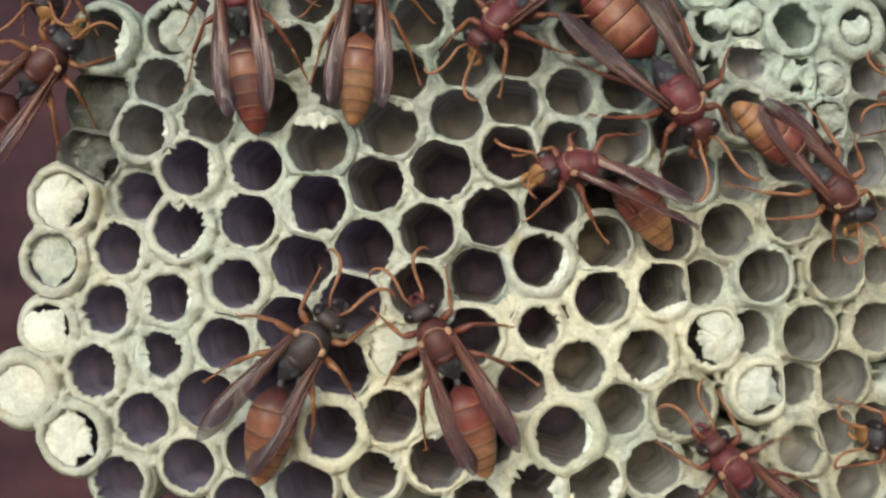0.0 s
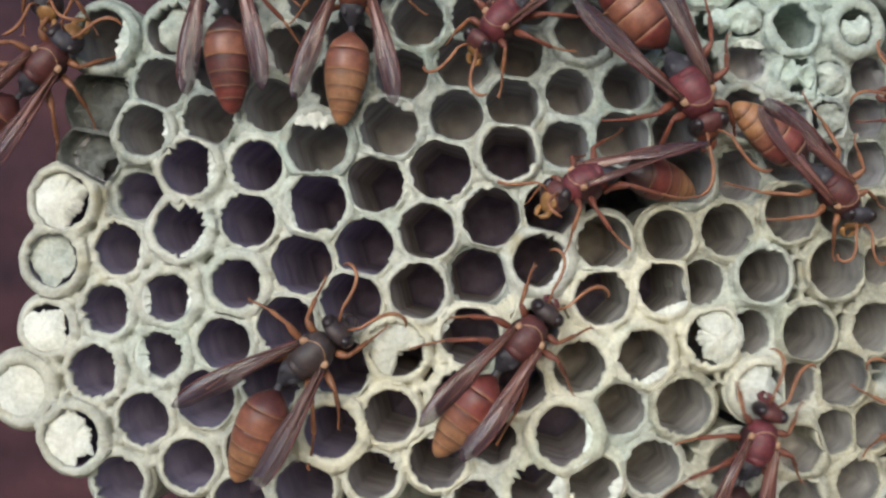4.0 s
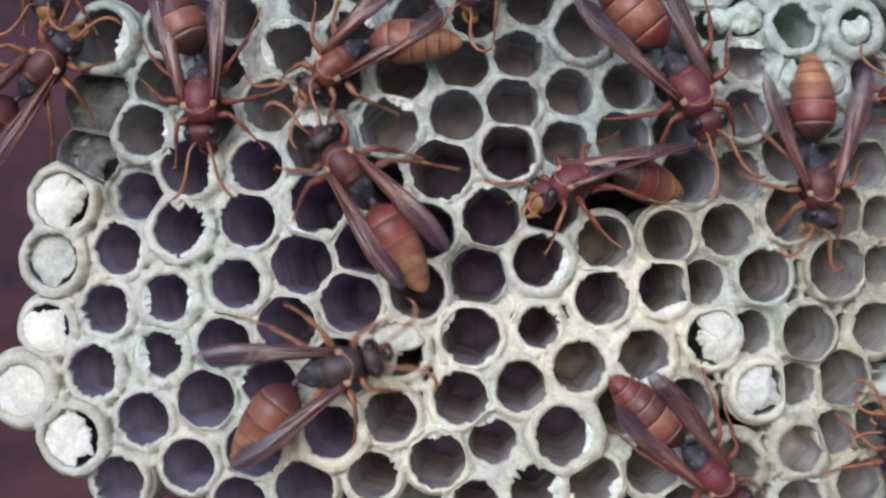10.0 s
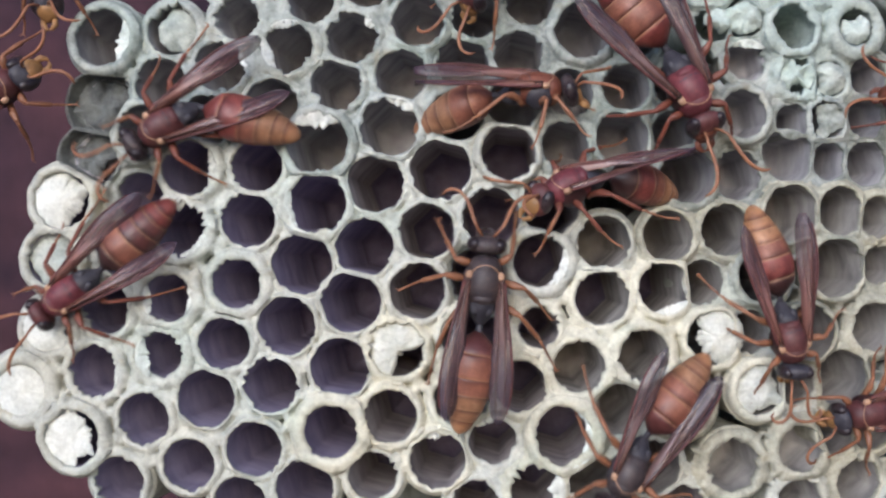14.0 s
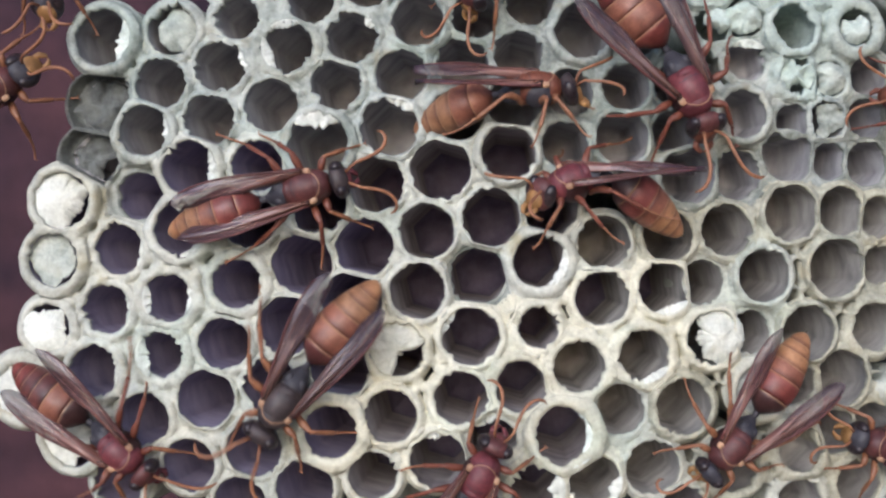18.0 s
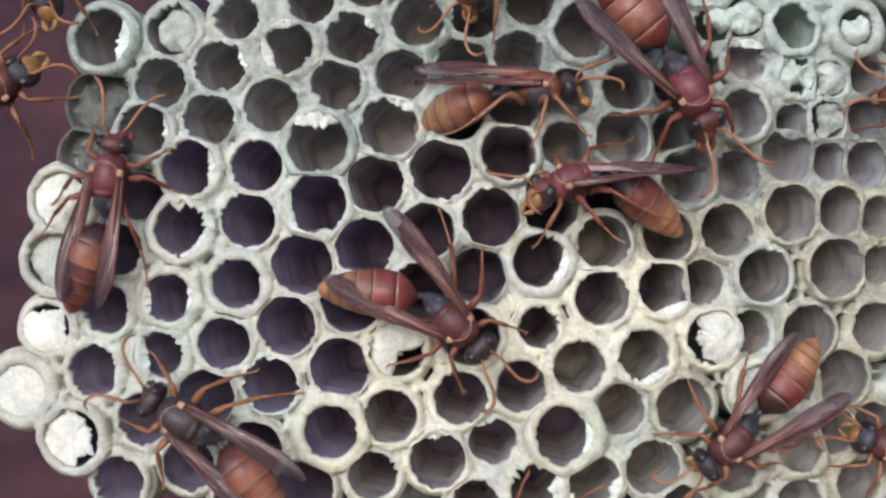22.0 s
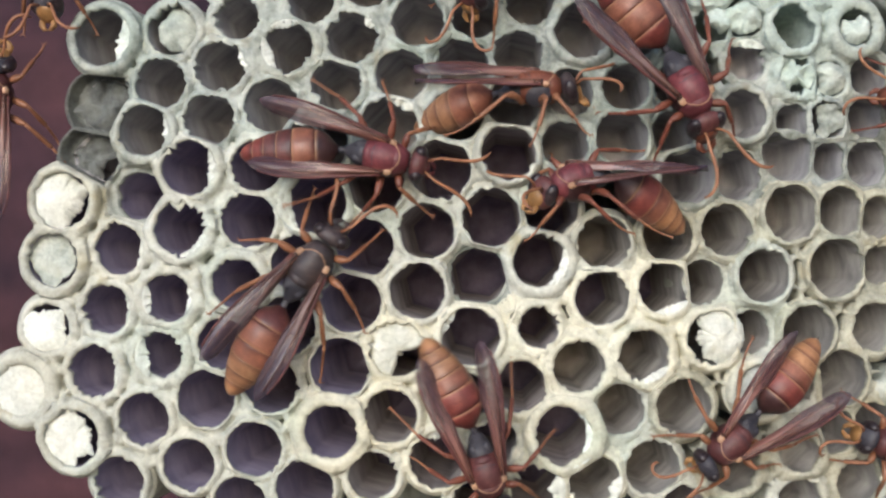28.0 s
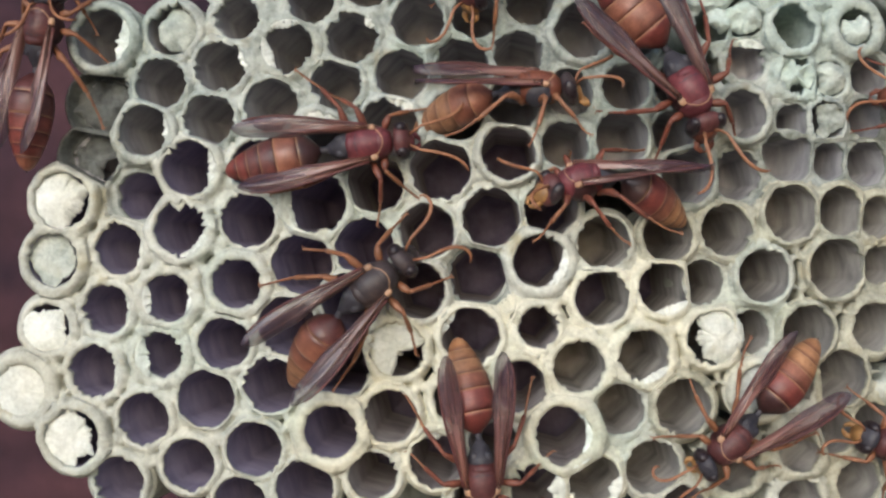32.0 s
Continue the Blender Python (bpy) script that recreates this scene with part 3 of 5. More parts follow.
    # Lining tone by region stands in for haze and for light through walls.
    inner = (BROWN_INNER if s["u"] > -7 else HAZED_INNER) if s["depth"] > 12 else MINT_PAPER if s["paper"] is MINT_PAPER else GREY_INNER if s["v"] > 6 else LIT_INNER
    ob = part("cell", bm, [s["paper"] or PAPER, inner, SHADE_FLOOR if deep > 12.5 else inner], nest)
    ob.location = NEST_INV @ centre
    if s["cap"]:
        build_cap(ob, s, seed)
    for n, shred in enumerate(s["shreds"]):
        build_shred(ob, s, seed + n, *shred)
    return ob


def build_shred(ob, s, seed, at, half, far):
    """A torn tongue of lining that hangs in from the rim, frayed at its free edge."""
    wide, steps = 26, 5
    top = []
    for i in range(wide + 1):
        e = 2 * i / wide - 1
        a = radians(at + half * e)
        fray = 1.1 * noise.noise((3.1 * e + seed, 0.3, 1.1)) + 0.6 * noise.noise((8 * e + seed, 2.3, 1.1))
        tongue = s["hole"] * far * max(0.06, (1 - abs(e) ** 2.5) * (1 + 0.4 * fray))
        row = []
        for j in range(steps + 1):
            q = j / steps
            d = s["hole"] * 1.08 - (tongue + 0.1 * s["hole"]) * q
            w = s["rise"] * 0.75 + 0.12 - 0.35 * q + 0.25 * q * fray + 0.1 * noise.noise((4 * e, 3 * q, seed))
            row.append(Vector((d * math.cos(a) * MM, -w * MM, d * math.sin(a) * MM)))
        top.append(row)
    rings = [row + [v + Vector((0, 0.00008, 0)) for v in row[::-1]] for row in top]
    bm = loft(rings, True)
    bmesh.ops.recalc_face_normals(bm, faces=bm.faces)
    part("shred", bm, s["silk"] or SILK, ob, "torn white shred of silk lining")


def build_cap(ob, s, seed):
    """A spun silk lid, domed, cracked away from the rim over part of its edge; on two left cells a grey sheet for the
    side wall.
    """
    rc, dome, sink, ou, ov, lumpy = s["cap"]
    bm = bmesh.new()
    rings = []
    steps = 9
    for j in range(steps + 1):
        q = j / steps
        ring = []
        for i in range(SPOKES):
            a = 2 * math.pi * i / SPOKES
            ca, sa = math.cos(a), math.sin(a)
            fine = noise.noise((8 * ca + seed, 8 * sa, 2.2)) + 0.6 * noise.noise((21 * ca, 21 * sa + seed, 2.2))
            r = rc * (1 + (0.02 + 0.015 * lumpy) * fine)
            for crack_at, crack_half, crack in s["cracks"]:
                off = abs((math.degrees(a) - crack_at + 180) % 360 - 180)
                if off < crack_half:
                    r *= 1 - crack * min(1.0, 2.5 * (1 - off / crack_half)) * (1 + 0.3 * fine)
            d = r * max(q, 0.03)
            w = sink + dome * (1 - q * q) + 0.16 * lumpy * noise.noise((d * ca * 0.9 + seed, d * sa * 0.9, 0.0)) \
                + 0.035 * lumpy * noise.noise((d * ca * 2.6 + seed, d * sa * 2.6, 5.0))
            ring.append((ou + d * ca, ov + d * sa, w))
        rings.append(ring)
    under = [[(x, y, w - 0.12) for x, y, w in ring] for ring in rings[::-1]]
    pts = [[Vector((x * MM, -w * MM, y * MM)) for x, y, w in ring] for ring in rings + under]
    bm = loft(pts, True)
    bmesh.ops.recalc_face_normals(bm, faces=bm.faces)
    part("cap", bm, s["silk"] or SILK, ob, "white spun-silk cap, cracked at its edge, or grey sheet of side wall")


def comb_back():
    """The rough paper back that carries the cells, and the stalk that holds it to the board."""
    bm = bmesh.new()
    rings = []
    for depth, grow in ((15, 0.90), (18, 0.97), (21.5, 0.98), (24, 0.9), (26, 0.6), (27, 0.05)):
        ring = []
        for i in range(64):
            a = 2 * math.pi * i / 64
            u = (12 + grow * (43 if math.cos(a) > 0 else 43) * math.cos(a)) * MM
            v = grow * 36 * math.sin(a) * MM
            n = 1 + 0.05 * noise.noise((3 * math.cos(a), 3 * math.sin(a), depth * 0.2))
            ring.append(NEST_INV @ comb_point(u * n, v * n, -depth * MM + comb_height(u, v)))
        rings.append(ring)
    bm = loft(rings, True)
    bmesh.ops.recalc_face_normals(bm, faces=bm.faces)
    part("comb_back", bm, GREY_PAPER, nest)
    stalk = tube([(4, -40, 2), (4, -30, 2), (4.5, -15, 2), (4, -4, 2), (4, 8, 2)], [9, 5, 4, 5, 9], 16)
    part("stalk", stalk, BROWN, nest, "dark papery stalk fixed to the board")


comb_back()
for _k, _s in enumerate(SITES):
    build_cell(_k, _s)


# ---- the wasps ----
MESHES = {}


def shared(key, make, material):
    """One mesh for all alike parts."""
    if key not in MESHES:
        bm = make()
        bmesh.ops.recalc_face_normals(bm, faces=bm.faces)
        mesh = bpy.data.meshes.new(key[0])
        bm.to_mesh(mesh)
        bm.free()
        mesh.materials.append(material)
        mesh.shade_smooth()
        MESHES[key] = mesh
    return MESHES[key]


# face, head, thorax, propodeum, legs, feet, wings, abdomen rings from waist to tip
LOOKS = {
    "red": (RED, MAROON, RED, BLACK, LEG_RED, LEG_ORANGE, WING_BROWN, (DARK_RING, RUST_RING, MAROON_RING, MAROON_RING, RED_RING, RED_RING)),
    "runner": (RED, BROWN, MAROON, BLACK, LEG_RED, LEG_ORANGE, WING_BROWN, (RED_RING, RED_RING, RUST_RING, TAN_RING, TAN_RING, ORANGE_RING)),
    "dusky": (BROWN, BROWN, BROWN, BLACK, LEG_ORANGE, LEG_ORANGE, WING_DARK, (MAROON_RING, RUST_RING, RUST_RING, TAN_RING, TAN_RING, ORANGE_RING)),
    "banded": (AMBER, BROWN, RUST, BLACK, LEG_ORANGE, LEG_ORANGE, WING_BROWN, (RUST_RING, RUST_RING, TAN_RING, TAN_RING, TAN_RING, ORANGE_RING)),
    "rusty": (AMBER, MAROON, RED, BLACK, LEG_RED, LEG_ORANGE, WING_BROWN, (DARK_RING, RED_RING, RUST_RING, ORANGE_RING, ORANGE_RING, ORANGE_RING)),
    "keeper": (AMBER, BLACK, MAROON, BLACK, LEG_ORANGE, LEG_ORANGE, WING_BROWN, (DARK_RING, RED_RING, RUST_RING, ORANGE_RING, ORANGE_RING, ORANGE_RING)),
    "golden": (AMBER, BLACK, MAROON, BLACK, LEG_ORANGE, LEG_ORANGE, WING_BROWN, (MAROON_RING, MAROON_RING, RED_RING, RED_RING, RED_RING, RUST_RING)),
    "crimson": (RUST, MAROON, RED, BLACK, LEG_RED, LEG_RED, WING_DARK, (RED_RING, RUST_RING, RUST_RING, RED_RING, RED_RING, RED_RING)),
}

# abdomen outline: y from the waist, half width, half height
ABDOMEN = ((0.0, 0.34, 0.34), (0.35, 0.75, 0.72), (0.8, 1.32, 1.25), (1.3, 1.75, 1.65), (2.0, 2.0, 1.9), (2.8, 2.12, 2.0), (3.9, 2.08, 1.96),
           (5.1, 1.9, 1.8), (6.3, 1.58, 1.5), (7.3, 1.2, 1.14), (8.0, 0.86, 0.82), (8.4, 0.58, 0.55), (8.65, 0.2, 0.2))


def outline(y):
    for (y0, w0, h0), (y1, w1, h1) in zip(ABDOMEN, ABDOMEN[1:]):
        if y <= y1:
            q = (y - y0) / (y1 - y0)
            return w0 + q * (w1 - w0), h0 + q * (h1 - h0)
    return ABDOMEN[-1][1:]


LONG = 1.02
RING_ENDS = (0.0, 1.8, 3.8, 5.2, 6.4, 7.4, 8.65)


def tergite(i, droop):
    """One ring of the abdomen: proud of the next, with a rolled hind edge."""
    y0, y1 = RING_ENDS[i], RING_ENDS[i + 1]
    secs = []
    n = 6
    for j in range(n + 1):
        y = y0 + (y1 - y0) * j / n
        w, h = outline(min(y, 8.65))
        g = 1.0 + 0.014 * math.sin(math.pi * 0.5 * j / n)
        secs.append((-LONG * y, w * g, h * g, -droop * y * y * 0.02))
    if i < 5:
        w, h = outline(y1)
        secs.append((-LONG * y1 - 0.04, w * 0.995, h * 0.995, -droop * y1 * y1 * 0.02))
        secs.append((-LONG * y1, w * 0.95, h * 0.95, -droop * y1 * y1 * 0.02))
    return body(secs, 22)


def wing_half(q):
    """Half width of a folded wing, in mm: narrow at the root, spoon-shaped towards a rounded tip."""
    grow = min(1.0, q / 0.7)
    return (0.34 + 0.62 * grow * grow * (3 - 2 * grow)) * math.sqrt(max(0.02, 1 - max(0.0, (q - 0.7) / 0.3) ** 2))


WING = 11.9


def make_wing(side):
    """A wing folded lengthwise: long, narrow, pleated, with a blunt tip and a thickness."""
    top, low = [], []
    length, n, m = WING, 22, 9
    for j in range(n + 1):
        q = j / n
        half = wing_half(q)
        row = []
        for i in range(m):
            e = 2 * i / (m - 1) - 1
            x = side * (0.25 * math.sin(q * 2.6) + e * half * (1 + 0.07 * math.sin(17 * q + 2 * e)) + 0.1 * q)
            z = 0.10 * math.sin(e * 8.2) * (1 - 0.5 * q) + 0.30 * (1 - q) * (1 - e * e) - 0.5 * q * q - 0.22 * e * e \
                + 0.09 * math.sin(9 * q + 3 * e) + 0.25 * q * e
            row.append((x * MM, -q * length * MM, z * MM))
        top.append(row)
        low.append([(x, y, z - 0.00005) for x, y, z in row[::-1]])
    return loft([a + b for a, b in zip(top, low)], True)


def make_vein(side, k):
    pts, rad = [], []
    for j in range(13):
        q = 0.02 + 0.9 * j / 12
        half = wing_half(q)
        e = (0.97, 0.35, -0.4)[k]
        x = side * (0.25 * math.sin(q * 2.6) + e * half + 0.1 * q)
        z = 0.10 * math.sin(e * 8.2) * (1 - 0.5 * q) + 0.30 * (1 - q) * (1 - e * e) - 0.5 * q * q - 0.22 * e * e + 0.09 * math.sin(9 * q + 3 * e) + 0.25 * q * e
        pts.append((x, -q * WING, z + 0.03))
        rad.append((0.15, 0.06, 0.05)[k] * (1 - 0.6 * q))
    return tube(pts, rad, 6)


# each leg: root, knee, ankle, toe, for the wasp's right side, in mm
LEG_JOINTS = {
    "front": ((0.9, 1.5, 2.2), (2.4, 2.0, 3.0), (3.1, 3.7, 1.5), (3.7, 5.4, 0.2)),
    "middle": ((1.1, 0.2, 2.0), (3.4, 0.1, 3.3), (5.0, -0.9, 1.3), (6.6, -2.2, 0.2)),
    "hind": ((1.0, -1.4, 2.0), (3.0, -2.9, 3.4), (4.4, -5.2, 1.6), (5.6, -8.3, 0.2)),
}


def make_leg(which, side, piece):
    root, knee, ankle, toe = [Vector(p) for p in LEG_JOINTS[which]]
    pts = [p - root for p in (root, knee, ankle, toe)]
    for p in pts:
        p.x *= side
    if piece == "femur":
        a, b = pts[0], pts[1]
        bow = Vector((0, 0, 0.25))
        bm = tube([a, a + 0.12 * (b - a), a + 0.3 * (b - a) + bow, a + 0.65 * (b - a) + bow, a + 0.93 * (b - a), b],
                  [0.38, 0.26, 0.31, 0.36, 0.25, 0.2])
        return bm
    if piece == "tibia":
        a, b = pts[1], pts[2]
        bm = tube([a, a + 0.15 * (b - a), a + 0.6 * (b - a), a + 0.92 * (b - a), b], [0.17, 0.18, 0.22, 0.22, 0.13])
        end = b - (b - a).normalized() * 0.1
        tube([end, end + Vector((side * 0.15, -0.1, -0.5))], [0.05, 0.01], 5, bm)
        return bm
    a, b = pts[2], pts[3]
    pp, rr = [], []
    for j in range(6):
        q = j / 5
        c = a + q * (b - a) + Vector((0, 0, 0.35 * math.sin(math.pi * q) * -1))
        pp += [c, c + 0.13 * (b - a)] if j < 5 else [c]
        rr += [0.10 - 0.006 * j, 0.135 - 0.008 * j] if j < 5 else [0.06]
    bm = tube(pp, rr, 7)
    for s in (-1, 1):
        tube([b, b + Vector((0.22 * s, 0.1, 0.0)), b + Vector((0.3 * s, 0.2, -0.15))], [0.06, 0.045, 0.01], 5, bm)
    return bm


def make_antenna(side, curl):
    pts = [Vector((0, 0, 0)), Vector((0.3, 0.5, 0.5)), Vector((0.55, 1.0, 0.75))]
    rad = [0.13, 0.13, 0.11]
    p = Vector((0.65, 1.15, 0.7))
    ang = radians(78)
    for j in range(12):
        pts.append(p.copy())
        rad.append(0.13 + 0.035 * math.sin(math.pi * j / 11) + (0.012 if j % 2 else -0.012))
        ang -= radians(curl * 0.75 * j * j)
        p += 0.43 * Vector((math.cos(ang), math.sin(ang), -0.12 - 0.02 * j))
    for q in pts:
        q.x *= side
    rad[-1] = 0.05
    return tube(pts, rad, 8)


def wasp(label, look_name, size=1.0, curl=0.3):
    """A paper wasp in its parts; it faces +y and its back is up (+z), its feet on z = 0."""
    c_face, c_head, c_thorax, c_prop, c_leg, c_foot, c_wing, c_rings = LOOKS[look_name]
    w = tagged(new("paper_wasp"), label, "wasp", "wasps on the comb")
    w.scale = (size,) * 3

    def put(name, key, make, mat, parent, at=(0, 0, 0), label=""):
        return part(name, shared((name, *key, mat.name), make, mat), None, parent, label, Vector(at) * MM)

    # thorax
    th = put("thorax", (), lambda: body([(2.1, 0.45, 0.6, 2.9), (1.85, 0.95, 1.2, 2.95), (1.3, 1.36, 1.55, 3.0), (0.4, 1.56, 1.7, 3.05),
                                         (-0.4, 1.54, 1.68, 3.05), (-1.0, 1.4, 1.55, 3.0), (-1.6, 1.2, 1.32, 2.9), (-1.9, 0.9, 1.0, 2.8)], 22),
             c_thorax, w)
    put("pronotum", (), lambda: body([(2.3, 0.42, 0.5, 2.9), (2.2, 0.85, 0.9, 2.95), (1.9, 1.14, 1.28, 2.98), (1.5, 1.34, 1.5, 3.0),
                                      (1.1, 1.5, 1.64, 3.0), (0.95, 1.4, 1.5, 3.0)], 22), c_thorax, w)

    def suture():
        bm = bmesh.new()
        pts = []
        for d in range(-78, 79, 12):
            x, y = 1.46 * math.sin(radians(d)), 1.5 - 1.7 * (1 - math.cos(radians(d)))
            pts.append((x, y, 3.05 + 1.66 * math.sqrt(max(0.05, 1 - (x / 1.58) ** 2)) * (1 - 0.06 * max(0, y) ** 2)))
        return tube(pts, [0.05] * len(pts), 5, bm)
    put("suture", (), suture, PALE_LINE, th, (0, 0, 0), "thin pale line across the back")
    put("groove", (), lambda: tube([(-0.95, -0.75, 4.2), (-0.5, -0.86, 4.42), (0, -0.9, 4.5), (0.5, -0.86, 4.42), (0.95, -0.75, 4.2)], [0.05, 0.09, 0.1, 0.09, 0.05], 6), BLACK, th)
    put("scutellum", (), lambda: egg((0, -1.3, 3.85), (0.92, 0.52, 0.66)), c_thorax, w)
    put("hind_scutellum", (), lambda: egg((0, -1.82, 3.55), (0.72, 0.3, 0.5)), BROWN if c_thorax is BROWN else MAROON, w)
    put("propodeum", (), lambda: body([(-1.4, 1.0, 1.1, 2.9), (-1.8, 1.22, 1.3, 2.8), (-2.3, 1.12, 1.15, 2.7), (-2.8, 0.86, 0.92, 2.55),
                                       (-3.2, 0.58, 0.62, 2.48), (-3.6, 0.3, 0.3, 2.45)], 18), c_prop, w)
    for s in (-1, 1):
        put("side_plate", (s,), lambda: egg((1.12 * s, 0.1, 2.75), (0.62, 1.35, 1.25)), BLACK if c_thorax in (BROWN, RUST) else DEEP_RED, w)
        put("back_lobe", (s,), lambda: egg((0.6 * s, -2.15, 3.4), (0.42, 0.62, 0.36)), c_prop, w)
    put("neck", (), lambda: tube([(0, 2.0, 2.9), (0, 2.7, 2.85)], [0.42, 0.4], 12), BLACK, w)

    # head
    hd = put("head", (), lambda: body([(-0.55, 0.7, 0.8, 0.0), (-0.42, 1.25, 1.25, -0.05), (-0.1, 1.58, 1.5, -0.1), (0.25, 1.62, 1.55, -0.15),
                                       (0.6, 1.4, 1.4, -0.2), (0.85, 1.0, 1.1, -0.3), (0.98, 0.5, 0.6, -0.35)], 20), c_head, w, (0, 2.95, 3.0))
    put("face", (), lambda: body([(0.55, 1.0, 0.9, -0.55), (0.9, 0.95, 0.95, -0.6), (1.12, 0.7, 0.8, -0.75), (1.25, 0.3, 0.4, -0.8)], 16), c_face, hd)
    for s in (-1, 1):
        put("eye", (s,), lambda: egg((1.04 * s, 0.2, 0.12), (0.66, 0.66, 1.18)), EYE_BLACK, hd)
        put("mandible", (s,), lambda: tube([(0.55 * s, 0.9, -1.3), (0.6 * s, 1.25, -1.7), (0.3 * s, 1.6, -1.95), (0.02 * s, 1.65, -2.0)],
                                           [0.28, 0.3, 0.2, 0.06], 8), c_face, hd)
    ants = [put("antenna", (s, curl), lambda: make_antenna(s, curl), LEG_ORANGE, hd, (0.42 * s, 0.8, 0.2)) for s in (-1, 1)]

    # abdomen, hung from a thin waist
    ab = put("abdomen", (), lambda: tube([(0, 0.35, 0.0), (0, -0.1, 0.1), (0, -0.6, 0.15), (0, -1.2, 0.05)], [0.28, 0.26, 0.3, 0.5], 12), c_prop, w, (0, -3.4, 2.45))
    for i in range(6):
        put("tergite", (i,), lambda: tergite(i, 0.6), c_rings[i], ab, (0, -0.7, 0.25))
    put("sting_tip", (), lambda: tube([(0, -8.6, -0.85), (0, -9.15, -0.95)], [0.1, 0.02], 6), BLACK, ab, (0, -0.7, 0.25))

    # wings
    wings = []
    for s in (-1, 1):
        wi = put("wing", (s,), lambda: make_wing(s), c_wing, w, (1.3 * s, 0.35, 4.05))
        for k in range(3):
            put("vein", (s, k), lambda: make_vein(s, k), MAROON if k == 0 else VEIN, wi)
        put("tegula", (s,), lambda: egg((1.3 * s, 0.6, 3.95), (0.33, 0.42, 0.3)), PALE_LINE, w)
        wings.append(wi)

    # legs
    legs = []
    for which in ("front", "middle", "hind"):
        for s in (-1, 1):
            x, y, z = LEG_JOINTS[which][0]
            lg = put("leg", (which, s), lambda: make_leg(which, s, "femur"), c_leg, w, (s * x, y, z))
            put("tibia", (which, s), lambda: make_leg(which, s, "tibia"), c_foot if which == "front" else c_leg, lg)
            put("tarsus", (which, s), lambda: make_leg(which, s, "tarsus"), c_foot, lg)
            legs.append((lg, which, s))
    return dict(top=w, head=hd, abdomen=ab, wings=wings, legs=legs, antennae=ants)


def stand(u, v, heading, roll, pitch=0.0):
    """The pose of a wasp on the comb: centre of its back at u, v in mm; heading in degrees, 0 to the right, 90 up."""
    w = comb_height(u * MM, v * MM)
    slope_u = -2 * 3.0 * (u * MM + 0.004)
    slope_v = -1.2 * 3.0 * v * MM
    up = Vector((-slope_u * 0.7, -1.0, -slope_v * 0.7)).normalized()
    a = radians(heading)
    ahead = Vector((math.cos(a), 0, math.sin(a)))
    ahead = (ahead - ahead.dot(up) * up).normalized()
    right = ahead.cross(up)
    m = Matrix((right, ahead, up)).transposed().to_4x4()
    m.translation = comb_point(u * MM, v * MM, w) + Vector((-up.x, 0, -up.z)) * 0.003 + up * 0.0005
    lift = Matrix.Translation((0, 0, 0.0026))
    return m @ lift @ pose(0, 0, 0, pitch, roll, 0) @ lift.inverted()


def between(rows, t):
    if t <= rows[0][0]:
        return rows[0][1:]
    for a, b in zip(rows, rows[1:]):
        if t <= b[0]:
            q = (t - a[0]) / (b[0] - a[0])
            return [x + q * (y - x) for x, y in zip(a[1:], b[1:])]
    return rows[-1][1:]


def key_wasp(w, rows, pitch=0.0, head_turn=0.0, head_nod=0.0, wing_turn=0.0, wing_tilt=0.0, seed=1):
    """Key a wasp along rows of seconds, u, v, heading, turn of the abdomen, spread of the wings, roll, droop of the abdomen;
    its legs step as it goes."""
    rng = random.Random(seed)
    rows = [tuple(r) for r in rows]
    walk(w["top"], [(r[0], stand(r[1], r[2], r[3], r[6], pitch)) for r in rows])
    turn = lambda ob, t, x, y, z: (t, Matrix.Translation(ob.location) @ pose(0, 0, 0, x, y, z))
    swung = wing_turn if isinstance(wing_turn, list) else [(0, wing_turn), (32, wing_turn)]
    ab = w["abdomen"]
    walk(ab, [turn(ab, r[0], r[7], 0, r[4]) for r in rows])
    for wi, s in zip(w["wings"], (-1, 1)):
        walk(wi, [turn(wi, r[0], -4, wing_tilt, s * (r[5] - 4) + 0.1 * r[4] + between(swung, r[0])[0]) for r in rows])
    hd = w["head"]
    spots = [0.0]
    while spots[-1] < 32.0:
        spots.append(min(32.0, round(spots[-1] + 0.6 + 0.8 * rng.random(), 2)))
    nodded = head_nod if isinstance(head_nod, list) else [(0, head_nod), (32, head_nod)]
    turned = head_turn if isinstance(head_turn, list) else [(0, head_turn), (32, head_turn)]
    walk(hd, [turn(hd, t, between(nodded, t)[0] + rng.uniform(-3, 3), 0, between(turned, t)[0] + rng.uniform(-5, 5)) for t in spots])
    for an, s in zip(w["antennae"], (-1, 1)):
        rest = rng.uniform(-12, 14)
        walk(an, [turn(an, t, rng.uniform(-8, 8), 0, s * (rest + rng.uniform(-9, 9))) for t in spots])
    # steps: each leg swings with the distance gone
    times, phase, phases = [i * 0.2 for i in range(161)], 0.0, []
    last = between(rows, 0.0)
    for t in times:
        now = between(rows, t)
        phase += math.hypot(now[0] - last[0], now[1] - last[1]) / 5.0 + abs(now[2] - last[2]) / 60.0
        phases.append(phase)
        last = now
    for n, (lg, which, s) in enumerate(w["legs"]):
        rest = rng.uniform(-9, 9)
        out, old = [], None
        for i, t in enumerate(times):
            moving = 0 < i < 160 and phases[i + 1] - phases[i - 1] > 0.02
            if not moving and 0 < i < 160 and old == "still" and not (phases[i + 1] - phases[i] > 0.02):
                continue
            old = "moving" if moving else "still"
            tri = (n % 2 + (1 if which == "middle" else 0)) % 2
            a = 2 * math.pi * phases[i] + math.pi * tri
            out.append(turn(lg, t, 0, s * (-6 * max(0, math.cos(a))) if moving else 0, rest + 15 * s * math.sin(a)))
        walk(lg, out)


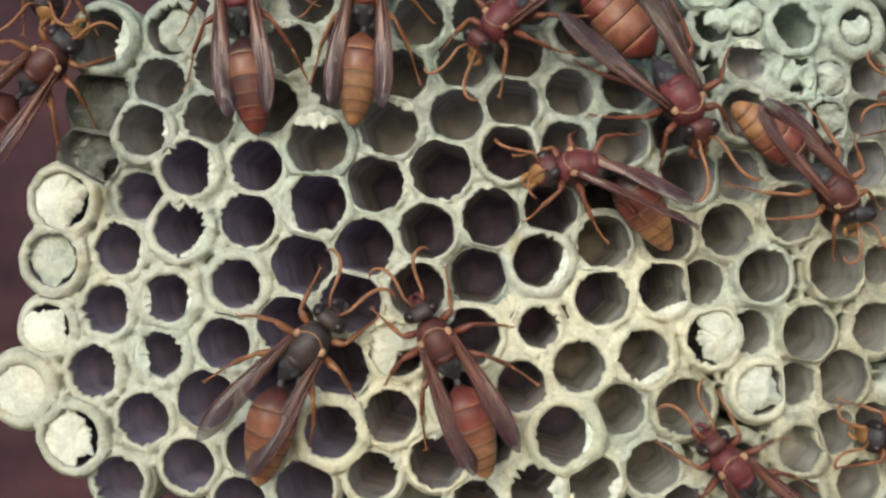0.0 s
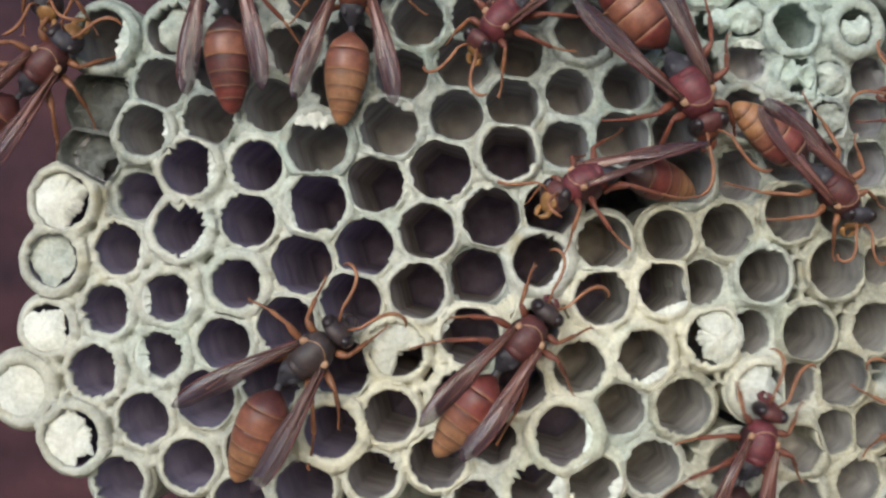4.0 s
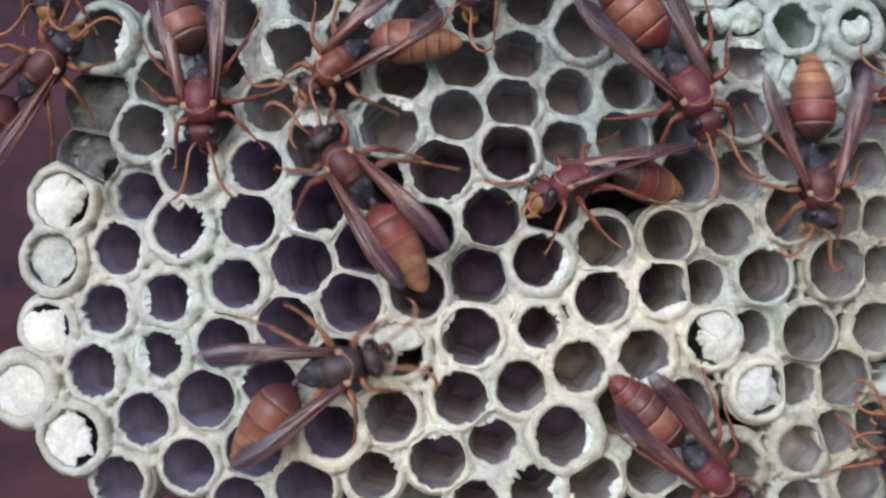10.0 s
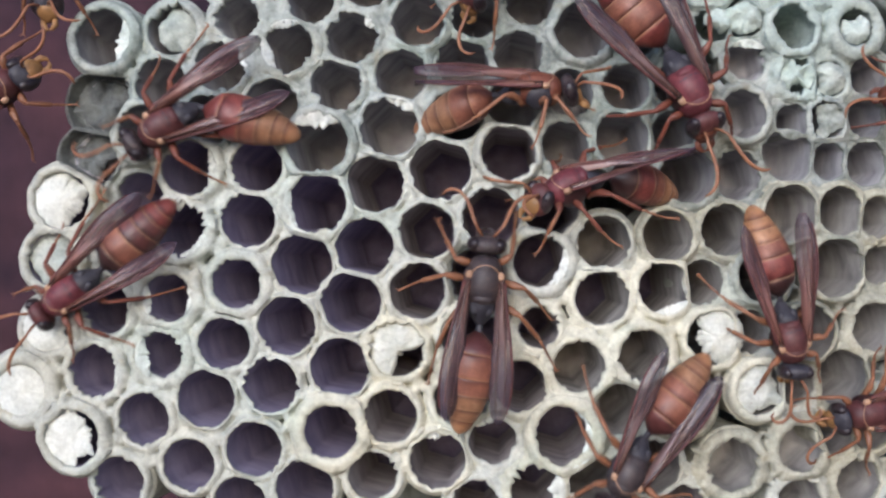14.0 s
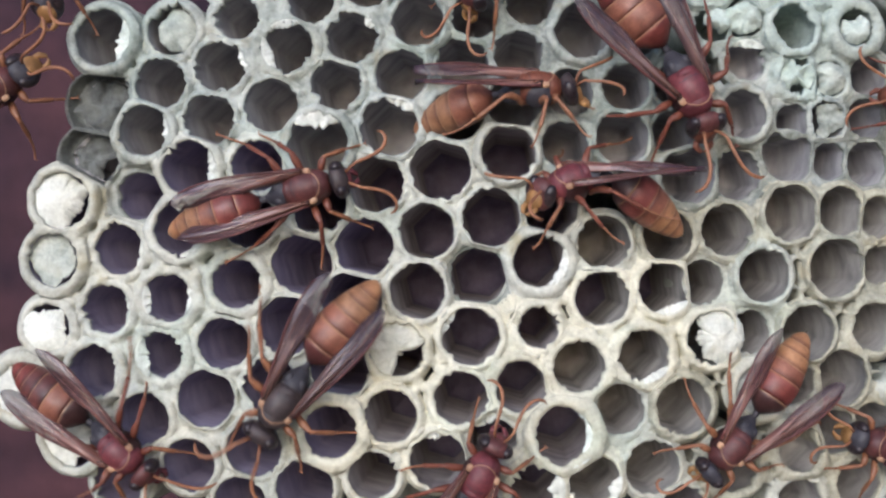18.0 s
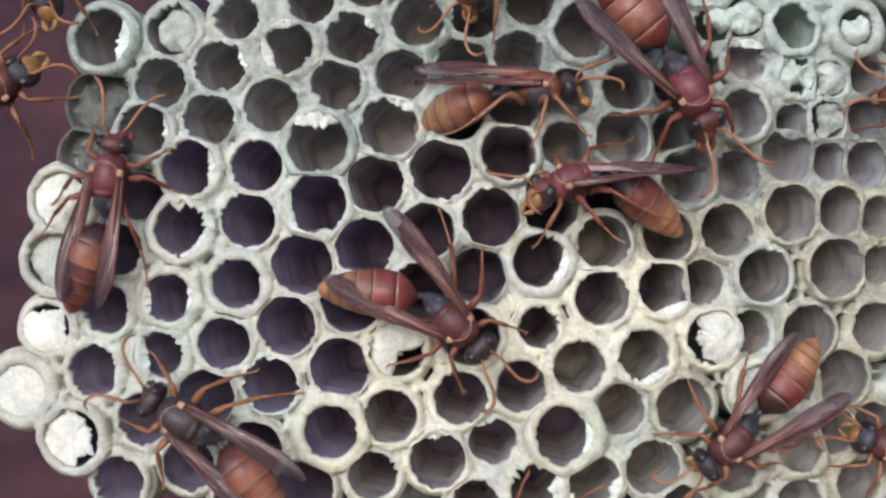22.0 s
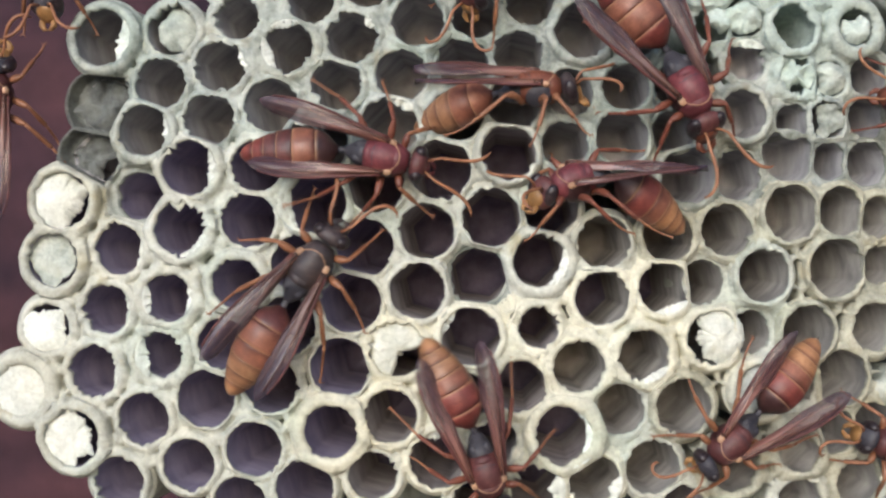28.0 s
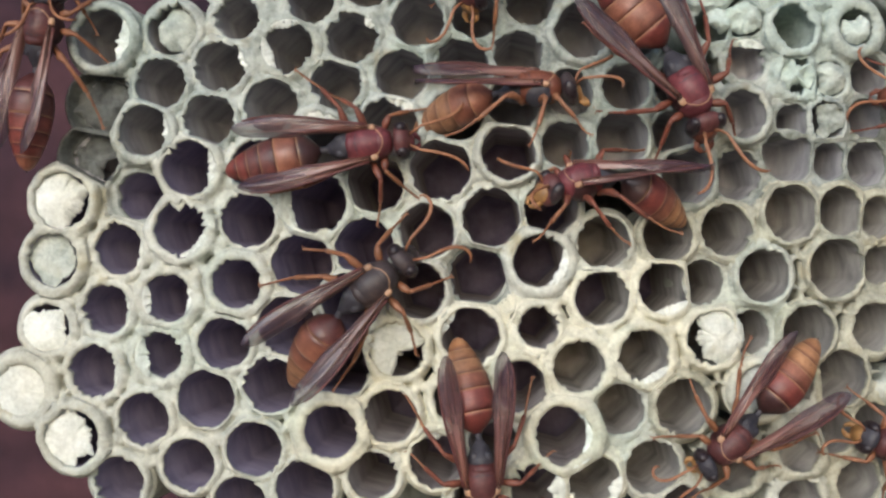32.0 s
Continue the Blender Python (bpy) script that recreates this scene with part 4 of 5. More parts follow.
watcher = wasp('dark red paper wasp with long dusky wings resting among capped cells', 'crimson', 1.16, 0.3)
sidling = wasp('rusty paper wasp lying on its side over open cells', 'rusty', 1.0, 0.6)
patroller = wasp('dark red paper wasp with a maroon abdomen walking over the comb', 'red', 1.04, 0.2)
striped = wasp('paper wasp with a tan banded abdomen and folded wings', 'banded', 0.98, 0.35)
feeder = wasp('red paper wasp reaching down over the upper comb edge', 'rusty', 1.0, 0.5)
dusky = wasp('dusky brown paper wasp with a banded rust abdomen', 'dusky', 1.1, 0.45)
runner = wasp('rust-red paper wasp with brown folded wings', 'runner', 1.05, 0.5)
forager = wasp('red paper wasp with long dusky wings among the white-rimmed cells', 'red', 1.05, 0.4)
intruder = wasp('dark-backed paper wasp with brown wings wandering over pale cells', 'dusky', 1.05, 0.3)
keeper = wasp('paper wasp with a maroon back, orange abdomen and raised brown wings', 'keeper', 1.02, 0.8)
neighbour = wasp('black-headed paper wasp with orange legs at the comb edge', 'keeper', 1.0, 0.7)
lurker = wasp('dark paper wasp with amber face clinging to the comb edge', 'golden', 1.05, 0.4)
yellow_face = wasp('amber-faced paper wasp hanging at the upper edge', 'golden', 1.0, 0.4)
outsider = wasp('maroon paper wasp at the far edge of the comb', 'crimson', 1.0, 0.4)


def motions():
    key_wasp(watcher, [
        (0, 22.09, 14.08, -60.12, 13.18, 13, 0, 0),
        (1.5, 22.09, 14.08, -60.2, 13.32, 13, 0, 0),
        (2.2, 23.09, 14.83, -62.91, 13.35, 13, 0, 0),
        (9, 23.09, 14.83, -62.91, 13.35, 13, 0, 0),
        (12, 22.89, 14.94, -64.89, 15.11, 13, 0, 0),
        (17, 22.93, 14.85, -64.67, 15.42, 13, 0, 0),
        (32, 22.93, 14.85, -64.67, 15.42, 13, 0, 0)], head_turn=-10, head_nod=18, wing_turn=10, seed=1)
    key_wasp(sidling, [
        (0, 12.46, 7.36, 184.32, -50.93, 4, 30, 28),
        (1.3, 12.43, 7.34, 184.05, -49.52, 4, 30, 28),
        (2, 13.27, 5.95, 203.53, -21.16, -2.5, 42, 38),
        (6, 13.21, 5.9, 203.14, -3.3, -2.5, 42, 38),
        (9, 12.3, 5.93, 202.94, -5.64, -2.5, 42, 38),
        (13, 11.79, 5.57, 201.57, -2.35, -2.5, 42, 38),
        (14, 11.77, 5.54, 201.33, -1.07, -2.5, 42, 38),
        (17, 11.98, 5.96, 199.28, -42.04, -2.5, 42, 38),
        (25, 11.98, 5.96, 199.29, -42.17, -2.5, 42, 38),
        (27.5, 11.98, 5.96, 199.29, -42.17, -2.5, 42, 38),
        (29, 12.82, 6.13, 193.47, -15.24, -2.5, 42, 42),
        (32, 12.83, 6.03, 193.53, -15.69, -2.5, 42, 42)], head_turn=22, head_nod=34,
        wing_turn=[(0, -30), (1.3, -30), (2, -12), (14, -12), (17, -20), (27.5, -20), (29, -14), (32, -14)], wing_tilt=32, seed=2)
    key_wasp(patroller, [
        (0, -19.14, 23.99, 97.04, 1.18, 5, 0, 0),
        (2, -19.14, 24.03, 95.2, -0.37, 5, 0, 0),
        (3, -19.68, 25.23, 98.7, 1.28, 10, 0, 0),
        (3.5, -20.04, 25.6, 95.1, 1.7, 14, 0, 0),
        (5.5, -21.26, 27.27, 80, -4.63, 12, 0, 0),
        (6, -19.57, 23.54, 52.03, -5.44, 12, 0, 0),
        (6.5, -18.19, 21.39, 17.8, -8.33, 12, 0, 0),
        (7, -19.07, 21.25, -3.14, 2.82, 12, 0, 0),
        (7.5, -20.37, 19.02, -61.46, 48.62, 10, 0, 0),
        (8, -19.52, 16.86, -49.5, 23.53, 9, 0, 0),
        (9, -20.25, 16.85, -46.12, 11.37, 9, 0, 0),
        (10, -22.37, 13.88, -86.54, 23.67, 10, 0, 0),
        (11, -26.3, 12.47, -84.28, 19.59, 9, 0, 0),
        (12, -28.28, 9.2, -94.75, 13.52, 9, 0, 0),
        (12.5, -28.22, 5.33, -110.83, 8.29, 9, 0, 0),
        (13, -28.63, 1.9, -141.49, 4.58, 10, 0, 0),
        (13.5, -31.41, -0.8, -145.15, 6.39, 10, 0, 0),
        (14, -35.39, -4.28, -144.2, 6.8, 10, 0, 0),
        (14.5, -38.77, -6.01, -147.81, 5.64, 12, 0, 0),
        (16.5, -36.2, -15.4, -96.75, -0.62, 10, 0, 0),
        (17, -36.45, -19.41, -89.5, -0.12, 9, 0, 0),
        (17.5, -34.04, -19.63, -59.77, 3.28, 9, 0, 0),
        (18, -30.39, -18.97, -40.74, 7.73, 9, 0, 0),
        (19, -28.08, -17.89, -21.03, -1.62, 9, 0, 0),
        (19.4, -28.2, -13.31, 11.42, -3.76, 9, 0, 0),
        (19.7, -28.78, -10.58, 33.06, -5.62, 9, 0, 0),
        (20, -28.73, -9.06, 42.49, -7.15, 9, 0, 0),
        (20.2, -30.94, -7.26, 61.16, -8.04, 9, 0, 0),
        (20.5, -32.22, -5.31, 81.86, -8.86, 10, 0, 0),
        (21, -33.86, -1.16, 93.19, -10.65, 4.5, 0, 0),
        (21.5, -33.03, 2.44, 87.28, -11.18, 8, 0, 0),
        (22, -31.18, 6.54, 80.44, -13.34, 5, 0, 0),
        (22.5, -32.13, 8, 87, -10.32, 8, 0, 0),
        (23, -32.94, 8.9, 90.54, -12.63, 8, 0, 0),
        (23.5, -30.76, 9.1, 72.69, 5.96, 10, 0, 0),
        (23.8, -28.86, 10.49, 52.83, 17.04, 10, 0, 0),
        (24, -27, 11.16, 30.77, 31.65, 10, 0, 0),
        (24.2, -24.31, 10.59, 22.51, 26.16, 10, 0, 0),
        (24.5, -19.74, 10.31, 15.88, 22.77, 10, 0, 0),
        (25, -15.33, 9.79, 14.91, 16.93, 9, 0, 0),
        (25.5, -14.99, 9.42, 15.58, 16.35, 9, 0, 0),
        (27.5, -7.18, 8.41, -7.39, 13.33, 9, 0, 0),
        (28, -5.44, 8.4, -12.31, 14.16, 10, 0, 0),
        (29, -6.85, 9.57, 6.63, 4.87, 9, 0, 0),
        (32, -7, 9.58, 6.2, 5.73, 9, 0, 0)], seed=3)
    key_wasp(striped, [
        (0, -7.15, 24.07, 86.85, -3.36, 8, 0, 0),
        (1.2, -7.15, 24.07, 86.85, -3.36, 8, 0, 0),
        (2, -8.13, 24.2, 88.92, -2.18, 20, 0, 0),
        (3, -8.34, 24.17, 87.64, -2.98, 20, 0, 0),
        (6, -7.16, 23.26, 85.92, -3.27, 18, 0, 0),
        (7, -6.22, 22.14, 64.98, -2.62, 14, 0, 0),
        (7.5, -7.77, 22.64, 77.91, -1.3, 14, 0, 0),
        (8, -9.47, 23.14, 97.15, 2.88, 12, 0, 0),
        (8.5, -10.41, 21.12, 141.18, -12.34, 10, 0, 0),
        (9, -10.99, 19.89, 185.89, -36.56, 8, 0, 0),
        (10, -10, 16.88, 222.44, -41.28, 9, 0, 0),
        (10.5, -6.03, 14.89, 256.36, -11.11, 9, 0, 0),
        (11, -0.41, 12.66, 293.27, 12.77, 9, 0, 0),
        (11.5, 3.98, 13.91, 330.23, 4.54, 7, -20, 10),
        (12, 7.96, 14.54, 357.12, 4.42, 5, -38, 15),
        (13, 8.74, 13.79, 358.07, -20.01, 3, -62, 26),
        (14, 8.67, 14.43, 360.02, -14.01, 5, -58, 26),
        (32, 8.66, 14.6, 360.4, -14.58, 5, -58, 26)], head_nod=18, seed=4)
    key_wasp(feeder, [
        (0, 5.57, 21.19, 225, 0, 8, 20, 10),
        (3, 5.57, 21.19, 225, 0, 8, 20, 10),
        (6, 5.47, 21.19, 228, 0, 8, 20, 10),
        (6.6, 5.05, 21.61, 230, 0, 8, 20, 10),
        (7.2, 4.53, 24.29, 235, 0, 8, 20, 10),
        (8, 4.27, 25.64, 240, 0, 8, 20, 10),
        (32, 4.27, 25.8, 240, 0, 8, 20, 10)], seed=5)
    key_wasp(dusky, [
        (0, -12.47, -8.99, 50.56, 26.05, 9, 0, 0),
        (1, -12.46, -9.03, 51.86, 24.63, 9, 0, 0),
        (2, -11.84, -10.14, 45.78, 23.12, 14, 0, 0),
        (3, -12.08, -10.01, 39.17, 26.17, 26, 0, 0),
        (5.5, -12.2, -9.65, 44.91, 18.76, 9, 0, 0),
        (6, -12.2, -9.65, 44.91, 18.76, 9, 0, 0),
        (7, -12.46, -9.32, 46.03, 18.45, 11, 0, 0),
        (8, -12.23, -8.91, 54.02, 15.58, 15, 0, 0),
        (9, -12.24, -8.81, 51.43, 17.45, 15, 0, 0),
        (9.6, -12.24, -8.91, 49.96, 17.09, 12, 0, 0),
        (10, -9.66, -10.88, 15.53, 38.02, 20, 0, 0),
        (10.5, -6.71, -13.01, -20.34, 29.78, 14, 0, 0),
        (11, -3.67, -16.96, -54.51, 48, 14, 0, 0),
        (11.5, -3.21, -17.12, -25.66, 26.26, 10, 0, 0),
        (12, 0.13, -12.66, 23.33, -1.69, 12, 0, 0),
        (12.5, 3.25, -9.8, 29.06, 3.47, 10, 0, 0),
        (13, 6.39, -7.31, 24.95, 16.45, 12, 0, 0),
        (13.5, 5.83, -4.68, 55.17, 6.3, 10, 0, 0),
        (14, 3.71, -3.09, 85.26, -5.62, 7, 0, 0),
        (14.5, 1.78, -3.07, 101.83, -8.99, 8, 0, 0),
        (15.5, -4.42, -3.83, 157.98, -13.73, 8, 0, 0),
        (16.5, -8.01, -5.12, 189.13, -18.48, 8, 0, 0),
        (17, -8.65, -5.99, 198.72, -23.92, 9, 0, 0),
        (17.5, -11.57, -8.2, 210.47, -13.64, 9, 0, 0),
        (18, -14.82, -14.15, 236.31, -6.68, 10, 0, 0),
        (18.5, -14.45, -15.92, 258, -2.15, 10, 0, 0),
        (19, -15.96, -17.67, 231.76, 7.01, 10, 0, 0),
        (19.5, -18.36, -19.5, 224.42, 9.54, 10, 0, 0),
        (20, -19.99, -21.96, 217.99, 0.18, 10, 0, 0),
        (20.5, -21.8, -21.18, 204.07, -6.2, 9, 0, 0),
        (21, -24.15, -19.77, 184.63, -7.78, 8, 0, 0),
        (21.5, -24.22, -18.3, 159.46, -12.62, 8, 0, 0),
        (22, -24.08, -15.86, 147.2, -18.93, 8, 0, 0),
        (22.5, -24.55, -13.25, 131.83, -17.31, 8, 0, 0),
        (23, -24.67, -11.37, 116.97, -18.02, 8, 0, 0),
        (23.5, -20.31, -9.29, 74.56, -6.84, 9, 0, 0),
        (24, -17.72, -9.04, 47.05, 4.42, 14, 0, 0),
        (24.5, -16.1, -8.82, 41.57, 9.78, 10, 0, 0),
        (25, -15.28, -8.2, 49.72, 7.66, 14, 0, 0),
        (25.5, -14.48, -6.59, 54.2, 6.56, 10, 0, 0),
        (27.5, -13.43, -3.31, 55.7, 2.81, 9, 0, 0),
        (28, -12.12, -1.61, 54.21, 3.69, 10, 0, 0),
        (28.4, -9.49, -4.21, 7.8, 3.21, 9, 0, 0),
        (28.8, -8.17, -4.38, 10.51, 4.56, 10, 0, 0),
        (29, -7.77, -4.31, 23.31, 11.31, 16, 0, 24),
        (29.5, -7.12, -3.55, 35.23, 11.57, 14, 0, 24),
        (30, -6.74, -3.52, 36.78, 10.25, 12, 0, 24),
        (31, -6.9, -3.12, 28.72, 15.01, 12, 0, 24),
        (32, -6.38, -3.25, 38.7, 16.78, 12, 0, 24)], seed=6)
    key_wasp(runner, [
        (0, -0.47, -8.62, 117.34, -10.14, 7, 0, 0),
        (1, -0.48, -8.64, 116.23, -8.67, 7, 0, 0),
        (2, 0.54, -10.38, 102.83, -6.67, 7, 0, 0),
        (3, 2.54, -9.65, 80.91, 6.3, 7, 0, 0),
        (3.5, 5.93, -8.81, 41.2, 5.9, 8, 0, 0),
        (4.2, 7.51, -8.03, 54.7, 5.17, 8, 0, 0),
        (5.5, 5.95, -4.07, 80.64, 3.81, 3, 0, 0),
        (6, 5.69, -4.52, 93.05, -0.84, 2.5, 0, 0),
        (6.5, 3.64, -2.34, 98.38, -2.74, 2.5, 0, 0),
        (7, -0.51, 1.64, 111.79, -4.73, 2, 0, 0),
        (7.5, -2.62, 6.73, 111.26, -3.46, 2, 0, 0),
        (8, -2.14, 9.39, 105.52, -1.87, 2.5, 0, 0),
        (8.5, -2.13, 8.95, 111.72, -12.87, 3, 0, 0),
        (9, -2.27, 6.42, 128.1, -22.19, 9, 0, 0),
        (9.5, -5.99, 4.11, 144.2, -9.64, 9, 0, 0),
        (10, -8.99, 7.52, 129.52, -9.46, 9, 0, 0),
        (10.5, -12.88, 11.24, 129.28, -6.96, 8, 0, 0),
        (11, -18.01, 13.86, 136.65, -15.87, 8, 0, 0),
        (11.5, -19.34, 13.77, 149.09, -22.5, 8, 0, 0),
        (12, -21.22, 13.18, 163.05, -23.77, 9, 0, 0),
        (12.5, -25.64, 14.28, 176.16, -18.66, 9, 0, 0),
        (13, -31.58, 15.46, 184.99, -8.52, 9, 0, 0),
        (13.5, -30.78, 14.61, 202.82, -24.37, 9, 0, 0),
        (14, -25.95, 11.44, 210.95, -47.63, 10, 0, 0),
        (14.5, -23.61, 9.38, 251.41, -8.82, 10, 0, 0),
        (15, -20.14, 7.76, 300.17, -5.41, 10, 0, 0),
        (15.5, -16.71, 6.69, 338.93, -2, 10, 0, 0),
        (16.5, -12.59, 5.73, 372.44, 0.81, 9, 0, 0),
        (17, -12.64, 5.35, 374.08, 2.94, 4, 0, 0),
        (18, -12.67, 5.55, 373.99, 4.82, 4, 0, 0),
        (19, -12.72, 4.91, 364.78, 13.41, 4, 0, 0),
        (19.6, -11.76, 4.03, 363.73, -8.08, 8, 0, 0),
        (19.8, -10.98, 3.66, 360.51, 8.58, 8, 0, 0),
        (20, -9.36, 2.72, 351.97, 17.73, 9, 0, 0),
        (20.2, -6.96, 0.32, 340.52, 18.53, 9, 0, 0),
        (20.5, -3.12, -3.44, 330.86, 24.46, 10, 0, 0),
        (21, 0.61, -7, 318.45, 37.65, 11, 0, 0),
        (21.5, 0.78, -6.89, 318.81, 37.23, 12, 0, 0),
        (22, 0.99, -6.75, 316.52, 39.83, 16, 0, 0),
        (25, 1.01, -6.76, 317.27, 38.88, 16, 0, 0),
        (25.5, 1.06, -6.89, 315.3, 36.41, 16, 0, 0),
        (27.5, 4.54, -13.69, 315.42, 18.55, 12, 0, 0),
        (28, 3.99, -20.57, 285.46, 13.08, 10, 0, 0),
        (28.5, 3.68, -21.06, 274.5, -5.63, 9, 0, 0),
        (29, 3.58, -21.18, 272.24, 9.97, 9, 0, 16),
        (32, 3.57, -21.43, 272.81, 9.47, 9, 0, 16)], seed=7)
    key_wasp(forager, [
        (0, 27.48, -20.81, 130.27, 0, 9, 0, 0),
        (1, 25.15, -18.42, 155.35, -6.67, 9, 0, 0),
        (1.5, 24.44, -21.23, 172.83, -3.56, 9, 0, 0),
        (2, 24.3, -24.91, 150, 0, 9, 0, 0),
        (2.5, 25.05, -23.37, 124.44, 0, 9, 0, 0),
        (3, 25.94, -21.18, 110.76, 0, 9, 0, 0),
        (3.5, 27.66, -18.64, 95.15, 1.55, 9, 0, 0),
        (4.5, 31.69, -18.57, 48.43, 4.66, 9, 0, 0),
        (5.5, 33.61, -16.8, 34.74, -0.05, 9, 0, 0),
        (6, 35.16, -17.49, 17.82, 9.6, 4, 0, 0),
        (6.5, 35.32, -20.83, -3.29, 10.37, 5, 0, 0),
        (7, 33.69, -20.91, -11.06, 6.37, 6, 0, 0),
        (7.5, 32.34, -21.92, -35.23, 30.12, 5, 0, 0),
        (8, 34.01, -19.69, 6.89, 7.26, 4, 0, 0),
        (8.5, 32.9, -18.76, -5.55, 29.02, 4, 0, 0),
        (9, 33.49, -16.99, 8.34, 16.43, 4, 0, 0),
        (9.5, 31.55, -19.57, -7.76, 16.31, 9, 0, 0),
        (10, 25.48, -21.5, -46.49, 3.37, 7, 0, 0),
        (10.3, 24.45, -22.33, -57.84, 25.25, 6.7, 0, 0),
        (11, 25.13, -24.58, -52.62, 0.46, 6, 0, 0),
        (11.5, 25.54, -27.18, -61.01, 1.2, 9, 0, 0),
        (12, 24.59, -31.97, -40.82, 1.11, 9, 0, 0),
        (13.5, 22, -34.13, -0.25, 0.83, 9, 0, 0),
        (15, 11.17, -33.16, -9.68, 0.55, 9, 0, 0),
        (16.5, 3.29, -30.26, 20.89, 0.28, 9, 0, 0),
        (17, 2.81, -26.82, 46.08, 0.18, 9, 0, 0),
        (18, 3.32, -21.1, 63.2, 0, 10, 0, 0),
        (18.5, 7.32, -21.08, 41.11, -10.04, 10, 0, 0),
        (19, 12.85, -19.6, 36.75, -7.6, 10, 0, 0),
        (19.5, 10.78, -14.25, 84.41, -14.16, 9, 0, 0),
        (20, 6.23, -11.05, 119.11, -8.33, 6, 0, 0),
        (20.2, 5.16, -11.38, 130.91, -8.56, 9, 0, 0),
        (20.5, 4.5, -13.03, 142.18, -9.03, 9, 0, 0),
        (20.7, 5.76, -17.33, 169.03, -9.33, 9, 0, 0),
        (21, 7.14, -22.65, 190.41, -9.98, 9, 0, 0),
        (21.5, 7.51, -24.93, 191.92, -8.17, 9, 0, 0),
        (22, 6.84, -28.56, 186.53, -6.53, 9, 0, 0),
        (22.5, 6.69, -31.7, 183.15, -4.9, 9, 0, 0),
        (32, 7.75, -31.27, 180, 0, 9, 0, 0)], seed=8)
    key_wasp(intruder, [
        (0, 50.03, -23.93, 120, 0, 9, 0, 0),
        (9.5, 47.88, -21.99, 105.22, 13.02, 9, 0, 0),
        (10.5, 40.85, -18.53, 97.03, 21.7, 9, 0, 0),
        (11, 36.92, -14.64, 89.81, 27.11, 9, 0, 0),
        (11.5, 28.39, -9.54, 125.28, 9.63, 9, 0, 0),
        (12, 21.44, -6.68, 150.08, -6.71, 9, 0, 0),
        (12.5, 16.54, -7.66, 174.82, -16.89, 9, 0, 0),
        (13, 15.24, -8.3, 183.93, -25.61, 7, 0, 0),
        (13.5, 17.09, -14.34, 217.68, -18.82, 9, 0, 0),
        (14, 17.24, -20.95, 242.26, -11.26, 10, 0, 0),
        (14.5, 15.13, -24.12, 254.87, -8.85, 10, 0, 0),
        (16.5, 14.54, -29.26, 272.97, -1.77, 9, 0, 0),
        (17, 14.21, -31.73, 274, 0, 9, 0, 0),
        (17.5, 14.89, -33.14, 290, 0, 9, 0, 0),
        (18, 18.08, -34.12, 340, 0, 9, 0, 0),
        (32, 19.75, -34.48, 350, 0, 9, 0, 0)], seed=9)
    key_wasp(keeper, [
        (0, 37.95, 5.49, -44.78, 7.08, -1, 0, 0),
        (9.4, 37.95, 5.49, -44.78, 7.08, -1, 0, 0),
        (10, 35.94, 6.03, -85.8, -5.08, 22, 0, 0),
        (10.2, 34.72, 6.32, -105.69, -0.77, 28, 0, 0),
        (10.5, 31.53, 5.28, -140.63, 31.47, 12, 0, 0),
        (10.6, 30.7, 5, -138.65, 0.09, 30, 0, 0),
        (11, 27.22, 4.29, -168.96, 31.07, 12, 0, 0),
        (11.5, 25.13, 2.9, -151.76, 13.2, 12, 0, 0),
        (12, 24.92, 2.58, -140.12, -3.97, 13, 0, 0),
        (12.5, 28.51, 2.29, -107.61, -0.97, 12, 0, 0),
        (13, 29.83, 0.59, -91.8, 1.6, 9, 0, 0),
        (13.5, 31.65, -4.35, -75.58, 4, 10, 0, 0),
        (14, 33.03, -8.56, -78.99, 5.93, 11, 0, 0),
        (14.5, 28.57, -11.13, -80.5, 4.41, 11, 0, 0),
        (15.5, 26.93, -16.19, -108.89, 0.58, 12, 0, 0),
        (16.5, 26.98, -18.59, -127.22, 1.66, 15, 0, 0),
        (17, 27.25, -18.86, -127.6, 2.6, 16, 0, 0),
        (20, 27.3, -18.35, -141.99, 14.07, 16, 0, 0),
        (22, 27.28, -18.31, -139.69, 7.75, 16, 0, 0),
        (32, 27.25, -18.34, -139.08, 6.98, 16, 0, 0)], head_turn=[(0, -46), (9.4, -46), (10.4, -9), (32, -9)], head_nod=[(0, 14), (9.4, 14), (10.4, -6), (32, -6)], seed=10)
